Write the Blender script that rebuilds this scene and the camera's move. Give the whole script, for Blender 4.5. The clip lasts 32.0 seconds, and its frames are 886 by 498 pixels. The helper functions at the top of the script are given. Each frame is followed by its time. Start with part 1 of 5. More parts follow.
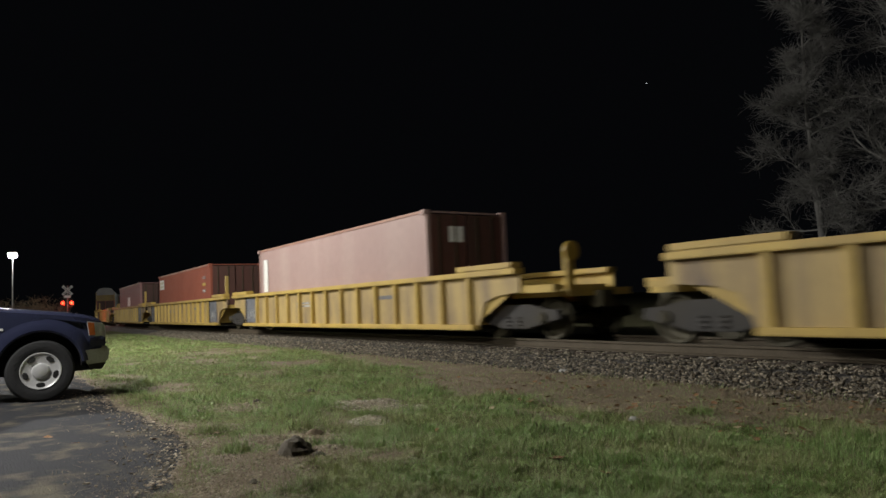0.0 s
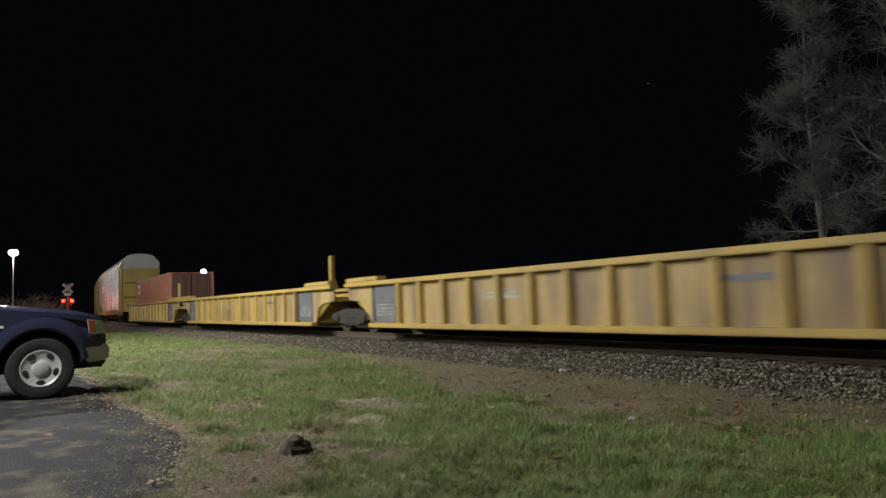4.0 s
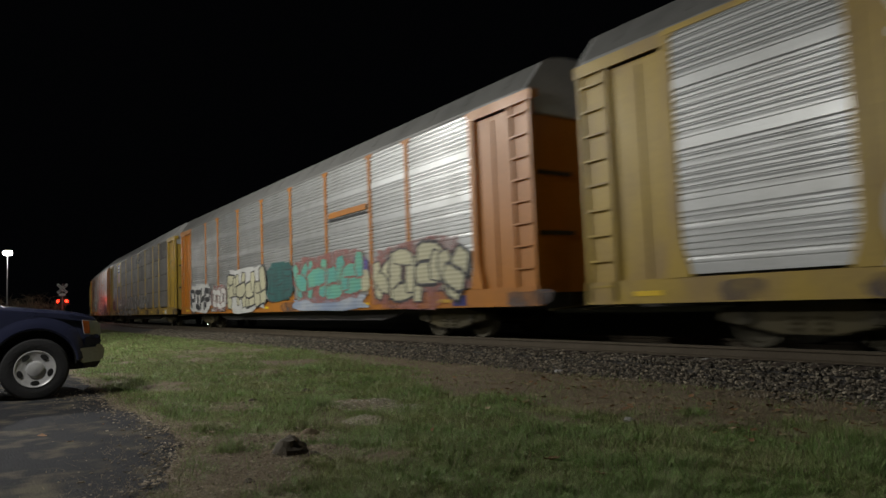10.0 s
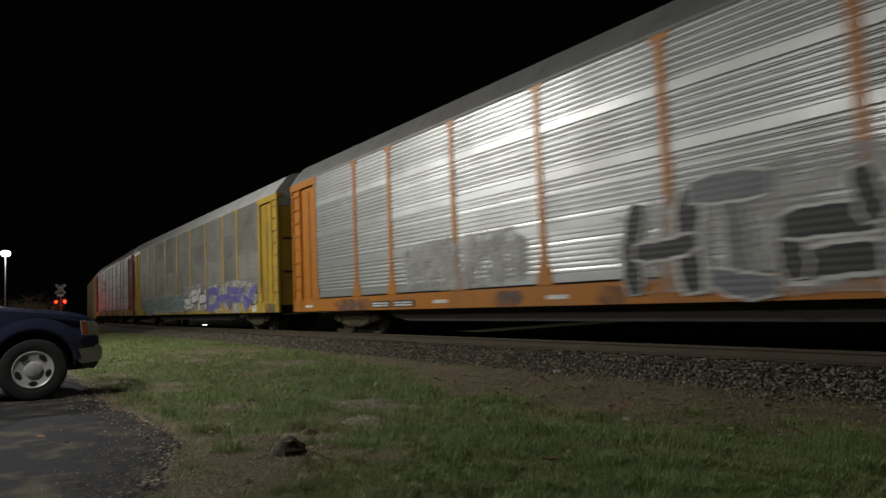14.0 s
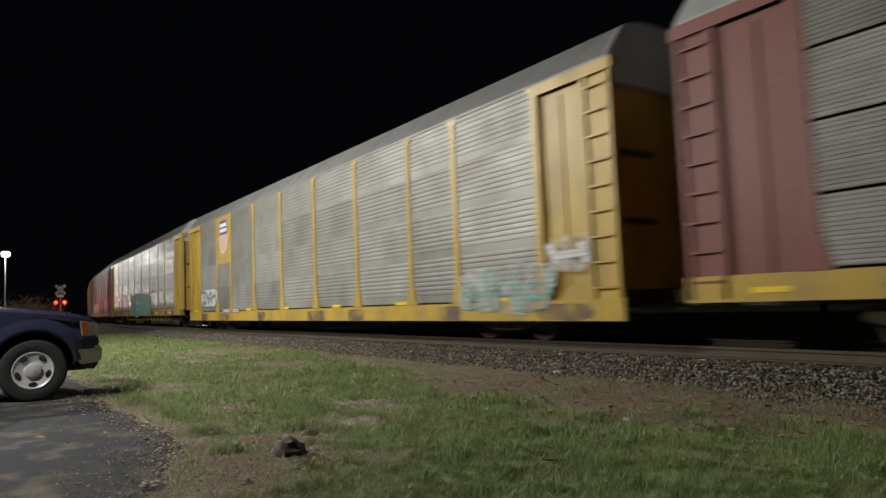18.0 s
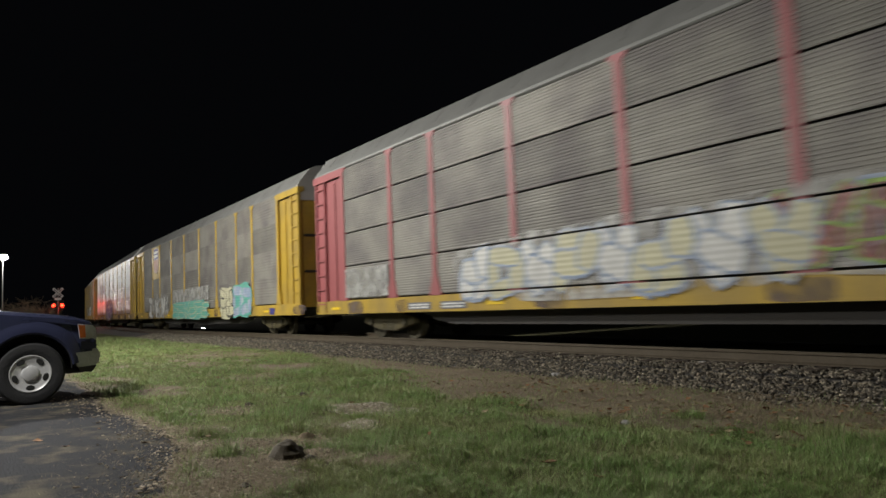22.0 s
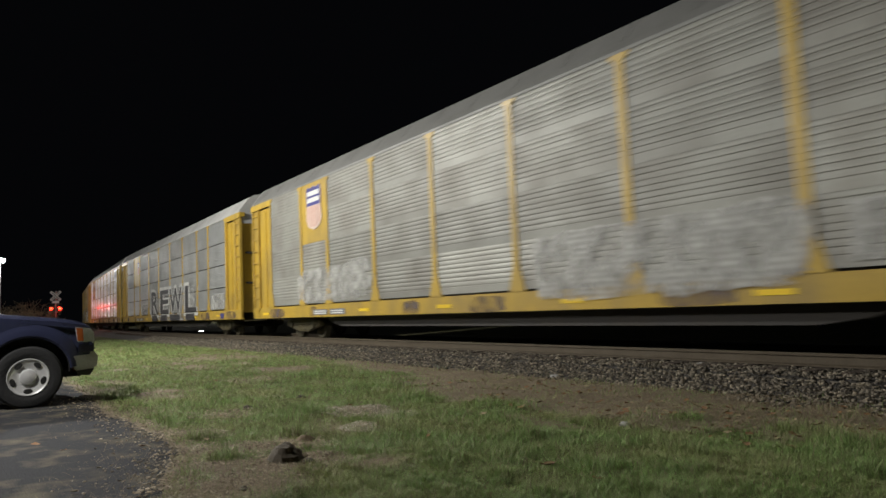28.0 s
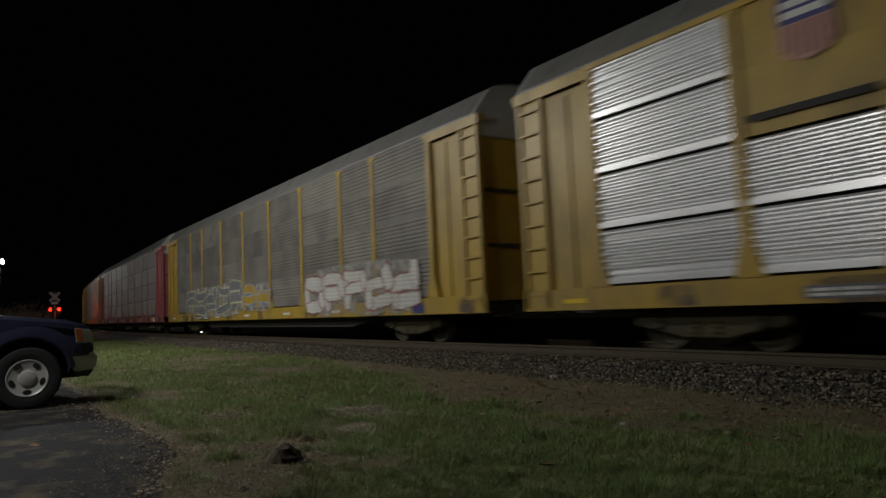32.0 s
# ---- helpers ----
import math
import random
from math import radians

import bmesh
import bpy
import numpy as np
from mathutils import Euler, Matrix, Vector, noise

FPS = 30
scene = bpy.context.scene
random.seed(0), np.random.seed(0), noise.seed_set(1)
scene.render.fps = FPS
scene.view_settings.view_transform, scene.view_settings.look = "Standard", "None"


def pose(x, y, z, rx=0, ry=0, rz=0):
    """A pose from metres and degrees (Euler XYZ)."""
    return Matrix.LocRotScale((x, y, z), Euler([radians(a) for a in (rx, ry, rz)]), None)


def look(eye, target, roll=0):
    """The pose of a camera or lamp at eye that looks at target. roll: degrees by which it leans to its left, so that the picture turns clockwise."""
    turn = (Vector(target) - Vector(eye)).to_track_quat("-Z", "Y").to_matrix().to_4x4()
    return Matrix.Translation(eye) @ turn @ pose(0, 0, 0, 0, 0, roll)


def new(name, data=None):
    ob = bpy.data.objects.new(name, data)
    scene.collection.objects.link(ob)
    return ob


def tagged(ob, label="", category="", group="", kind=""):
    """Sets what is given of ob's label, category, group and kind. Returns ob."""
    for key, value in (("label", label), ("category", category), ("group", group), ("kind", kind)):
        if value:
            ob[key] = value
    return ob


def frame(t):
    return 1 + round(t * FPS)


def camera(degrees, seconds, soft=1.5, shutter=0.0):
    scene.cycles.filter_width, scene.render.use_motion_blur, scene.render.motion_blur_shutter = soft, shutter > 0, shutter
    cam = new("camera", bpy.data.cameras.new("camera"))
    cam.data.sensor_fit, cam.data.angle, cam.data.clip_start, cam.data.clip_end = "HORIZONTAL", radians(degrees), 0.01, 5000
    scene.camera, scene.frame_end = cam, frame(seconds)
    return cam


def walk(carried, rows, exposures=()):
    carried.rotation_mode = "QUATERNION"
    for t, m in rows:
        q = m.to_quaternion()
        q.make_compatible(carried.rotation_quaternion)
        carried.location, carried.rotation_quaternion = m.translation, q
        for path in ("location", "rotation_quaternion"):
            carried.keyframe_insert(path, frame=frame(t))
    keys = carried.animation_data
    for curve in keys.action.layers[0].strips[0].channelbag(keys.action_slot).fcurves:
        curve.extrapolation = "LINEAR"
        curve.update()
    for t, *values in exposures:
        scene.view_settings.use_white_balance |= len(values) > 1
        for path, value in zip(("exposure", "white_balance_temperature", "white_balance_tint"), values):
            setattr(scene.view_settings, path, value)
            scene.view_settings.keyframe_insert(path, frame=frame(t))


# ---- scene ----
# camera: stands on a tripod beside the track and settles by a degree
EYE = Vector((0, 0, 0.88))


def aim(turn, tilt, roll):
    a, b = radians(turn), radians(tilt)
    return look(EYE, EYE + Vector((math.sin(a) * math.cos(b), math.cos(a) * math.cos(b), math.sin(b))), roll)


cam = camera(66.5, 32.0, soft=1.5, shutter=0.35)
walk(cam, [(t, aim(a, b, c)) for t, a, b, c in (
    (0, -55.59, 4.35, -2.54), (1, -55.58, 4.28, -2.54), (2, -55.60, 4.27, -2.51), (3, -55.62, 4.26, -2.45),
    (4.5, -55.60, 4.30, -2.25), (6, -55.48, 4.30, -2.12), (7, -55.38, 4.30, -2.17), (8, -55.32, 4.30, -2.20),
    (9.5, -55.29, 4.32, -2.24), (11, -55.25, 4.35, -2.32), (12.5, -55.18, 4.36, -2.30), (14, -55.16, 4.35, -2.30),
    (15.5, -55.15, 4.36, -2.30), (17, -55.16, 4.39, -2.31), (18.5, -55.14, 4.42, -2.32), (20, -55.08, 4.50, -2.37),
    (21.5, -55.02, 4.58, -2.39), (23, -54.94, 4.65, -2.39), (24.5, -54.92, 4.71, -2.41), (26, -54.85, 4.75, -2.48),
    (28, -54.83, 4.77, -2.57), (29, -54.79, 4.80, -2.58), (30, -54.77, 4.82, -2.60), (31, -54.79, 4.81, -2.62),
    (32, -54.77, 4.82, -2.61))],
    exposures=((0, 0.05), (1, 0.15), (2, 0.3), (3, 0.12), (6, 0.1), (7, -0.1), (8, -0.8), (9, -1.0), (10, -0.95), (11, -1.05), (12, -0.2), (13, -0.2),
               (14, -1.1), (17, -0.15), (18, -0.1), (19, -0.15), (20, -0.95), (21, -0.6), (22, -0.1), (23, -0.1), (24, -0.1), (25, -0.9), (28, -0.05), (29, -0.2), (30, -0.3), (31, -1.65), (32, -1.7)))

# night sky, unseen yard lamps and an added fill light
night = bpy.data.worlds.new("night")
night.use_nodes = True
night.node_tree.nodes["Background"].inputs[0].default_value = (0.55, 0.6, 0.75, 1)
night.node_tree.nodes["Background"].inputs[1].default_value = 0.0026
scene.world = night


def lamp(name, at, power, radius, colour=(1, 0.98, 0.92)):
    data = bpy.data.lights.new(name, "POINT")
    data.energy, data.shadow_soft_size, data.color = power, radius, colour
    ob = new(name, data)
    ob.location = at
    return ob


# lamps out of view, placed from the highlights on the steel panels
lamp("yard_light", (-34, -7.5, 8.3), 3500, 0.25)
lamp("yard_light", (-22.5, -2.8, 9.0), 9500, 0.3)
# unseen fill lamp, added to light the truck's side and the near lawn
lamp("fill_light", (-8.0, -2.4, 5.2), 1600, 0.2)

# ---- shapes ----


class Shape:
    """Lists of corners and faces that become one mesh."""

    def __init__(self):
        self.v, self.f = [], []

    def box(self, x0, x1, y0, y1, z0, z1):
        n = len(self.v)
        self.v += [(x, y, z) for x in (x0, x1) for y in (y0, y1) for z in (z0, z1)]
        self.f += [tuple(n + i for i in q) for q in ((0, 1, 3, 2), (4, 6, 7, 5), (0, 4, 5, 1), (2, 3, 7, 6), (0, 2, 6, 4), (1, 5, 7, 3))]
        return self

    def rod(self, a, b, r, sides=8, r2=None):
        a, b = Vector(a), Vector(b)
        q = (b - a).to_track_quat("Z", "Y")
        n = len(self.v)
        r2 = r if r2 is None else r2
        for p, k in ((a, r), (b, r2)):
            for i in range(sides):
                w = 2 * math.pi * i / sides
                self.v.append(tuple(p + q @ Vector((k * math.cos(w), k * math.sin(w), 0))))
        for i in range(sides):
            j = (i + 1) % sides
            self.f.append((n + i, n + j, n + sides + j, n + sides + i))
        self.f.append(tuple(n + i for i in reversed(range(sides))))
        self.f.append(tuple(n + sides + i for i in range(sides)))
        return self

    def prism(self, outline, lo, hi, axis="x"):
        """A closed outline, run from lo to hi along an axis. Outline points: (y, z) along x, (x, z) along y, (x, y) along z."""
        n, k = len(self.v), len(outline)
        for s in (lo, hi):
            for a, b in outline:
                self.v.append({"x": (s, a, b), "y": (a, s, b), "z": (a, b, s)}[axis])
        for i in range(k):
            j = (i + 1) % k
            self.f.append((n + i, n + j, n + k + j, n + k + i))
        self.f.append(tuple(n + i for i in reversed(range(k))))
        self.f.append(tuple(n + k + i for i in range(k)))
        return self

    def turn(self, profile, axis_at, sides=24, axis="y"):
        """A profile of (radius, offset) turned round an axis through axis_at."""
        n, k = len(self.v), len(profile)
        cx, cy, cz = axis_at
        for i in range(sides):
            w = 2 * math.pi * i / sides
            for r, o in profile:
                if axis == "y":
                    self.v.append((cx + r * math.cos(w), cy + o, cz + r * math.sin(w)))
                elif axis == "z":
                    self.v.append((cx + r * math.cos(w), cy + r * math.sin(w), cz + o))
                else:
                    self.v.append((cx + o, cy + r * math.cos(w), cz + r * math.sin(w)))
        for i in range(sides):
            j = (i + 1) % sides
            for m in range(k - 1):
                self.f.append((n + i * k + m, n + i * k + m + 1, n + j * k + m + 1, n + j * k + m))
        return self

    def sheet(self, grid):
        """Rows of points become a sheet of quads."""
        n, w = len(self.v), len(grid[0])
        for row in grid:
            self.v += [tuple(p) for p in row]
        for i in range(len(grid) - 1):
            for j in range(w - 1):
                a = n + i * w + j
                self.f.append((a, a + 1, a + w + 1, a + w))
        return self

    def mesh(self, name, material, smooth=False, bevel=0.0):
        me = bpy.data.meshes.new(name)
        me.from_pydata(self.v, [], self.f)
        bm = bmesh.new()
        bm.from_mesh(me)
        if bevel:
            bmesh.ops.bevel(bm, geom=[e for e in bm.edges if len(e.link_faces) == 2 and e.calc_face_angle(0) > 0.5], offset=bevel, segments=2, affect="EDGES", clamp_overlap=True)
        bmesh.ops.recalc_face_normals(bm, faces=bm.faces)
        bm.to_mesh(me)
        bm.free()
        if smooth:
            me.polygons.foreach_set("use_smooth", [True] * len(me.polygons))
            me.set_sharp_from_angle(angle=radians(35))
        me.materials.append(material)
        return me


def part(name, data, parent, at=(0, 0, 0), label="", turn=None):
    ob = new(name, data)
    ob.parent = parent
    ob.location = at
    if turn:
        ob.rotation_euler = turn
    return tagged(ob, label)


def root(name, label, category, group="", kind=""):
    return tagged(new(name), label, category, group, kind)


# ---- materials ----


def surface(name, base, rough=0.6, metal=0.0, stain=None, amount=0.5, scale=1.0, grain=30.0, bump=0.15, spread=0.12, streak=1.0, spec=0.5):
    """Base colour with broad stains, fine grain, a little difference from piece to piece, and relief."""
    m = bpy.data.materials.new(name)
    m.use_nodes = True
    t = m.node_tree
    b = t.nodes["Principled BSDF"]
    L = t.links.new
    co = t.nodes.new("ShaderNodeTexCoord")
    info = t.nodes.new("ShaderNodeObjectInfo")
    mv = t.nodes.new("ShaderNodeVectorMath")
    mv.operation = "MULTIPLY_ADD"
    mv.inputs[1].default_value = (1, 1, streak)
    comb = t.nodes.new("ShaderNodeVectorMath")
    comb.operation = "SCALE"
    comb.inputs[0].default_value = (17, 23, 31)
    L(info.outputs["Random"], comb.inputs["Scale"])
    L(co.outputs["Object"], mv.inputs[0])
    L(comb.outputs[0], mv.inputs[2])
    broad = t.nodes.new("ShaderNodeTexNoise")
    broad.inputs["Scale"].default_value, broad.inputs["Detail"].default_value = scale, 6
    fine = t.nodes.new("ShaderNodeTexNoise")
    fine.inputs["Scale"].default_value, fine.inputs["Detail"].default_value = grain, 4
    L(mv.outputs[0], broad.inputs["Vector"])
    L(mv.outputs[0], fine.inputs["Vector"])
    ramp = t.nodes.new("ShaderNodeMapRange")
    ramp.inputs["From Min"].default_value, ramp.inputs["From Max"].default_value = 0.42, 0.72
    ramp.inputs["To Max"].default_value = amount
    L(broad.outputs["Fac"], ramp.inputs["Value"])
    mix = t.nodes.new("ShaderNodeMix")
    mix.data_type = "RGBA"
    mix.inputs["A"].default_value = (*base, 1)
    mix.inputs["B"].default_value = (*(stain or tuple(0.55 * c for c in base)), 1)
    L(ramp.outputs[0], mix.inputs["Factor"])
    tone = t.nodes.new("ShaderNodeMath")
    tone.operation = "MULTIPLY_ADD"
    tone.inputs[1].default_value = 0.5
    tone.inputs[2].default_value = 0.75 - spread / 2
    L(fine.outputs["Fac"], tone.inputs[0])
    tone2 = t.nodes.new("ShaderNodeMath")
    tone2.operation = "MULTIPLY_ADD"
    tone2.inputs[1].default_value = spread
    L(info.outputs["Random"], tone2.inputs[0])
    L(tone.outputs[0], tone2.inputs[2])
    hsv = t.nodes.new("ShaderNodeHueSaturation")
    L(mix.outputs["Result"], hsv.inputs["Color"])
    L(tone2.outputs[0], hsv.inputs["Value"])
    L(hsv.outputs[0], b.inputs["Base Color"])
    b.inputs["Metallic"].default_value = metal
    b.inputs["Specular IOR Level"].default_value = spec
    rr = t.nodes.new("ShaderNodeMapRange")
    rr.inputs["To Min"].default_value, rr.inputs["To Max"].default_value = max(0.03, rough - 0.12), min(1, rough + 0.15)
    L(broad.outputs["Fac"], rr.inputs["Value"])
    L(rr.outputs[0], b.inputs["Roughness"])
    if bump:
        bp = t.nodes.new("ShaderNodeBump")
        bp.inputs["Strength"].default_value, bp.inputs["Distance"].default_value = bump, 0.02
        L(fine.outputs["Fac"], bp.inputs["Height"])
        L(bp.outputs[0], b.inputs["Normal"])
    return m


def islands(m, spread, low):
    """Lets every loose piece of one mesh differ in tone."""
    t = m.node_tree
    geo = t.nodes.new("ShaderNodeNewGeometry")
    info = [n for n in t.nodes if n.type == "OBJECT_INFO"][0]
    for link in [l for l in t.links if l.from_node == info]:
        to = link.to_socket
        t.links.remove(link)
        if to.node.type == "MATH":
            t.links.new(geo.outputs["Random Per Island"], to)
            to.node.inputs[1].default_value = spread
            grain = to.node.inputs[2].links[0].from_node
            grain.inputs[2].default_value = low
    return m


def glow(name, colour, strength):
    m = bpy.data.materials.new(name)
    m.use_nodes = True
    b = m.node_tree.nodes["Principled BSDF"]
    b.inputs["Base Color"].default_value = (*colour, 1)
    b.inputs["Emission Color"].default_value = (*colour, 1)
    b.inputs["Emission Strength"].default_value = strength
    return m


YELLOW = surface("yellow_paint", (0.47, 0.31, 0.04), 0.45, stain=(0.28, 0.195, 0.06), amount=0.85, scale=1.5, streak=0.5)
YELLOW_OLD = surface("faded_yellow_paint", (0.43, 0.295, 0.045), 0.45, stain=(0.27, 0.18, 0.08), amount=0.85, scale=1.4, streak=0.5)
ORANGE = surface("orange_paint", (0.49, 0.185, 0.022), 0.42, stain=(0.29, 0.115, 0.025), amount=0.5, streak=0.4)
MAROON = surface("maroon_paint", (0.19, 0.052, 0.038), 0.5, stain=(0.14, 0.05, 0.042), amount=0.5, streak=0.4)
RED = surface("faded_red_paint", (0.34, 0.095, 0.10), 0.5, stain=(0.22, 0.06, 0.06), amount=0.5, streak=0.4)
SILVER = surface("galvanised_steel", (0.40, 0.41, 0.41), 0.46, 0.45, stain=(0.29, 0.29, 0.28), amount=0.7, scale=0.8, bump=0.05, spread=0.34)
BRIGHT = surface("bright_galvanised_steel", (0.48, 0.49, 0.49), 0.40, 0.66, stain=(0.33, 0.33, 0.32), amount=0.7, scale=0.8, bump=0.05, spread=0.3)
SHINING = surface("new_shining_steel", (0.86, 0.87, 0.89), 0.34, 0.68, stain=(0.66, 0.66, 0.68), amount=0.6, scale=0.8, bump=0.0, spread=0.25)
DULL = surface("weathered_galvanised_steel", (0.215, 0.205, 0.18), 0.58, 0.2, stain=(0.135, 0.122, 0.122), amount=1.0, scale=0.9, bump=0.08, spread=0.38)
PALE = surface("dusty_pale_steel", (0.26, 0.26, 0.235), 0.54, 0.25, stain=(0.19, 0.18, 0.16), amount=1.0, scale=0.9, bump=0.06, spread=0.38)
ROOF_GREY = surface("grey_roof_steel", (0.23, 0.23, 0.22), 0.55, 0.3, amount=0.5)
ROOF_WHITE = surface("white_roof_paint", (0.44, 0.44, 0.43), 0.5, amount=0.45)
# grimy metal; also the black of panel slots and drawn shadows
DARK = surface("dark_grime_and_shade", (0.035, 0.032, 0.03), 0.75, stain=(0.06, 0.05, 0.035), bump=0.3)
BOGIE_GREY = surface("grimy_cast_steel", (0.055, 0.046, 0.022), 0.75, 0.1, stain=(0.12, 0.095, 0.036), bump=0.3)
WHEEL = surface("worn_wheel_steel", (0.055, 0.047, 0.026), 0.65, 0.3, bump=0.1)
RAIL_RUST = surface("rusty_rail_steel", (0.095, 0.075, 0.05), 0.75, 0.2, stain=(0.08, 0.062, 0.042), scale=4)
RAIL_TOP = surface("polished_rail_steel", (0.6, 0.6, 0.6), 0.19, 1.0, bump=0.02)
WELL_YELLOW = surface("grimy_well_yellow", (0.50, 0.35, 0.085), 0.5, stain=(0.28, 0.19, 0.08), amount=0.6, streak=0.35)
WELL_GRIME = surface("grimy_tan_steel", (0.44, 0.32, 0.13), 0.6, stain=(0.13, 0.095, 0.085), amount=0.9, scale=1.9, streak=0.22)
BLACK = surface("black_paint", (0.02, 0.02, 0.022), 0.5)
WHITE = surface("white_paint", (0.75, 0.75, 0.73), 0.5, amount=0.25)
GREYP = surface("grey_placard", (0.12, 0.125, 0.145), 0.5, stain=(0.22, 0.22, 0.235), amount=0.6, scale=3)
REFLECT = surface("yellow_reflector", (0.85, 0.58, 0.03), 0.35, amount=0.2)
BLUE = surface("navy_blue_paint", (0.05, 0.05, 0.22), 0.45)
PINK = surface("pale_red_stripe", (0.56, 0.31, 0.25), 0.5)
SALMON = surface("faded_pink_white_paint", (0.66, 0.53, 0.46), 0.5, amount=0.25)


def sprayed(name, base, stain=None, amount=0.6, scale=2.0, thin=0.0):
    """Spray paint over ribbed steel: level ribs show through, and thin paint lets the steel show."""
    m = surface(name, base, 0.55, stain=stain, amount=amount, scale=scale, bump=0)
    t = m.node_tree
    b = t.nodes["Principled BSDF"]
    co = [n for n in t.nodes if n.type == "TEX_COORD"][0]
    wave = t.nodes.new("ShaderNodeTexWave")
    wave.bands_direction = "Z"
    wave.inputs["Scale"].default_value = 3.1
    wave.inputs["Distortion"].default_value = 0.1
    t.links.new(co.outputs["Object"], wave.inputs["Vector"])
    bp = t.nodes.new("ShaderNodeBump")
    bp.inputs["Strength"].default_value, bp.inputs["Distance"].default_value = 0.16, 0.03
    t.links.new(wave.outputs["Fac"], bp.inputs["Height"])
    t.links.new(bp.outputs[0], b.inputs["Normal"])
    if thin:
        mist = t.nodes.new("ShaderNodeTexNoise")
        mist.inputs["Scale"].default_value, mist.inputs["Detail"].default_value = 3.0, 8
        t.links.new(co.outputs["Object"], mist.inputs["Vector"])
        r = t.nodes.new("ShaderNodeMapRange")
        r.inputs["From Min"].default_value, r.inputs["From Max"].default_value = 0.35, 0.65
        r.inputs["To Min"].default_value, r.inputs["To Max"].default_value = 1 - thin, 0.75
        t.links.new(mist.outputs["Fac"], r.inputs["Value"])
        t.links.new(r.outputs[0], b.inputs["Alpha"])
    return m


SPRAY_WHITE = sprayed("white_spray_paint", (0.62, 0.62, 0.60), (0.42, 0.42, 0.41))
SPRAY_BLACK = sprayed("black_spray_paint", (0.035, 0.035, 0.04), (0.07, 0.07, 0.07))
SPRAY_GREY = sprayed("grey_spray_paint", (0.16, 0.17, 0.19), (0.25, 0.25, 0.26))
TEAL = sprayed("teal_spray_paint", (0.10, 0.36, 0.32), (0.17, 0.42, 0.26), 0.8)
GREEN = sprayed("lime_spray_paint", (0.24, 0.38, 0.07), (0.16, 0.26, 0.09))
VIOLET = sprayed("violet_spray_paint", (0.10, 0.09, 0.30), (0.22, 0.20, 0.38), 0.7)
CREAM = sprayed("cream_spray_paint", (0.52, 0.50, 0.34), (0.42, 0.40, 0.30))
CHALK = sprayed("thin_white_spray_paint", (0.52, 0.52, 0.50), (0.40, 0.39, 0.37), 0.9, 2.2, thin=0.9)
ROSE = sprayed("rose_spray_paint", (0.40, 0.17, 0.15), (0.30, 0.15, 0.14), thin=0.75)
GRIME = sprayed("brown_grime_film", (0.11, 0.085, 0.085), (0.17, 0.12, 0.09), 0.8, 3.0, thin=0.85)
for link in [l for l in GRIME.node_tree.links if l.to_socket.name == "Normal" and l.to_node.type == "BSDF_PRINCIPLED"]:
    GRIME.node_tree.links.remove(link)
DEEP_TEAL = sprayed("deep_teal_spray_paint", (0.035, 0.13, 0.125), (0.05, 0.09, 0.09), 0.8)
SKYB = sprayed("blue_grey_spray_paint", (0.24, 0.30, 0.42), (0.48, 0.50, 0.52), 0.8)
# ---- setting ----
TRACK = 10.31          # the track's centre line
BEND = 30.0


def rail_at(x):
    """The track's centre at x: straight, then a wide bend away."""
    return Vector((x, TRACK + 0.00074 * max(0.0, -x - BEND) ** 2, 0))


def land(x, y):
    """Height of the ground, with the tops of the rails at zero."""
    b = y - (rail_at(x).y - TRACK)
    if b < 7.6:
        z = -0.165 - 0.030 * b if b > -2 else -0.105
    elif b < 8.6:
        z = -0.393 - 0.03 * (b - 7.6)
    else:
        z = -0.42
    return z


def lie(x, y):
    """Height of the lawn with its hummocks."""
    if not (-26 < x < 5 and -2 < y < 8.4):
        return land(x, y)
    k = max(0.0, min(1.0, (y - lot_edge(x) - 0.1) / 0.8))
    k *= max(0.0, min(1.0, (8.4 - y) / 0.8))
    return land(x, y) + k * (0.045 * noise.noise((x * 0.8, y * 1.1, 0)) + 0.030 * noise.noise((x * 2.4, y * 2.9, 3)) + 0.008 * noise.noise((x * 7, y * 7, 5)))


def lot_edge(x):
    return 1.42 + 0.09 * noise.noise((x * 0.5, 7, 0)) + 0.10 * noise.noise((x * 2.1, 3, 0)) + 0.08 * noise.noise((x * 5.3, 5, 0)) + 0.05 * noise.noise((x * 13, 9, 0)) - 0.27 * max(0, x + 6.0) ** 1.5


# worn places in the lawn: x, y, radius, how bare
WORN = ((-7.0, 3.62, 0.40, 1.25), (-6.45, 3.75, 0.30, 1.0), (-6.0, 3.15, 0.22, 0.8), (-10.9, 2.4, 0.42, 1.0), (-10.2, 2.25, 0.3, 0.8), (-12.0, 4.1, 0.55, 0.7), (-14.2, 5.6, 0.9, 0.8), (-20, 6.0, 1.5, 0.7), (-16.5, 4.2, 0.9, 0.6),
        (-5.55, 1.75, 0.42, 1.1), (-4.9, 1.65, 0.5, 1.2), (-4.35, 1.35, 0.42, 1.1), (-5.6, 2.3, 0.35, 0.9), (-4.75, 2.1, 0.28, 1.0), (-6.6, 1.75, 0.3, 0.8), (-3.9, 1.15, 0.35, 0.9), (-7.9, 2.4, 0.35, 0.55), (-8.8, 1.75, 0.3, 0.7))
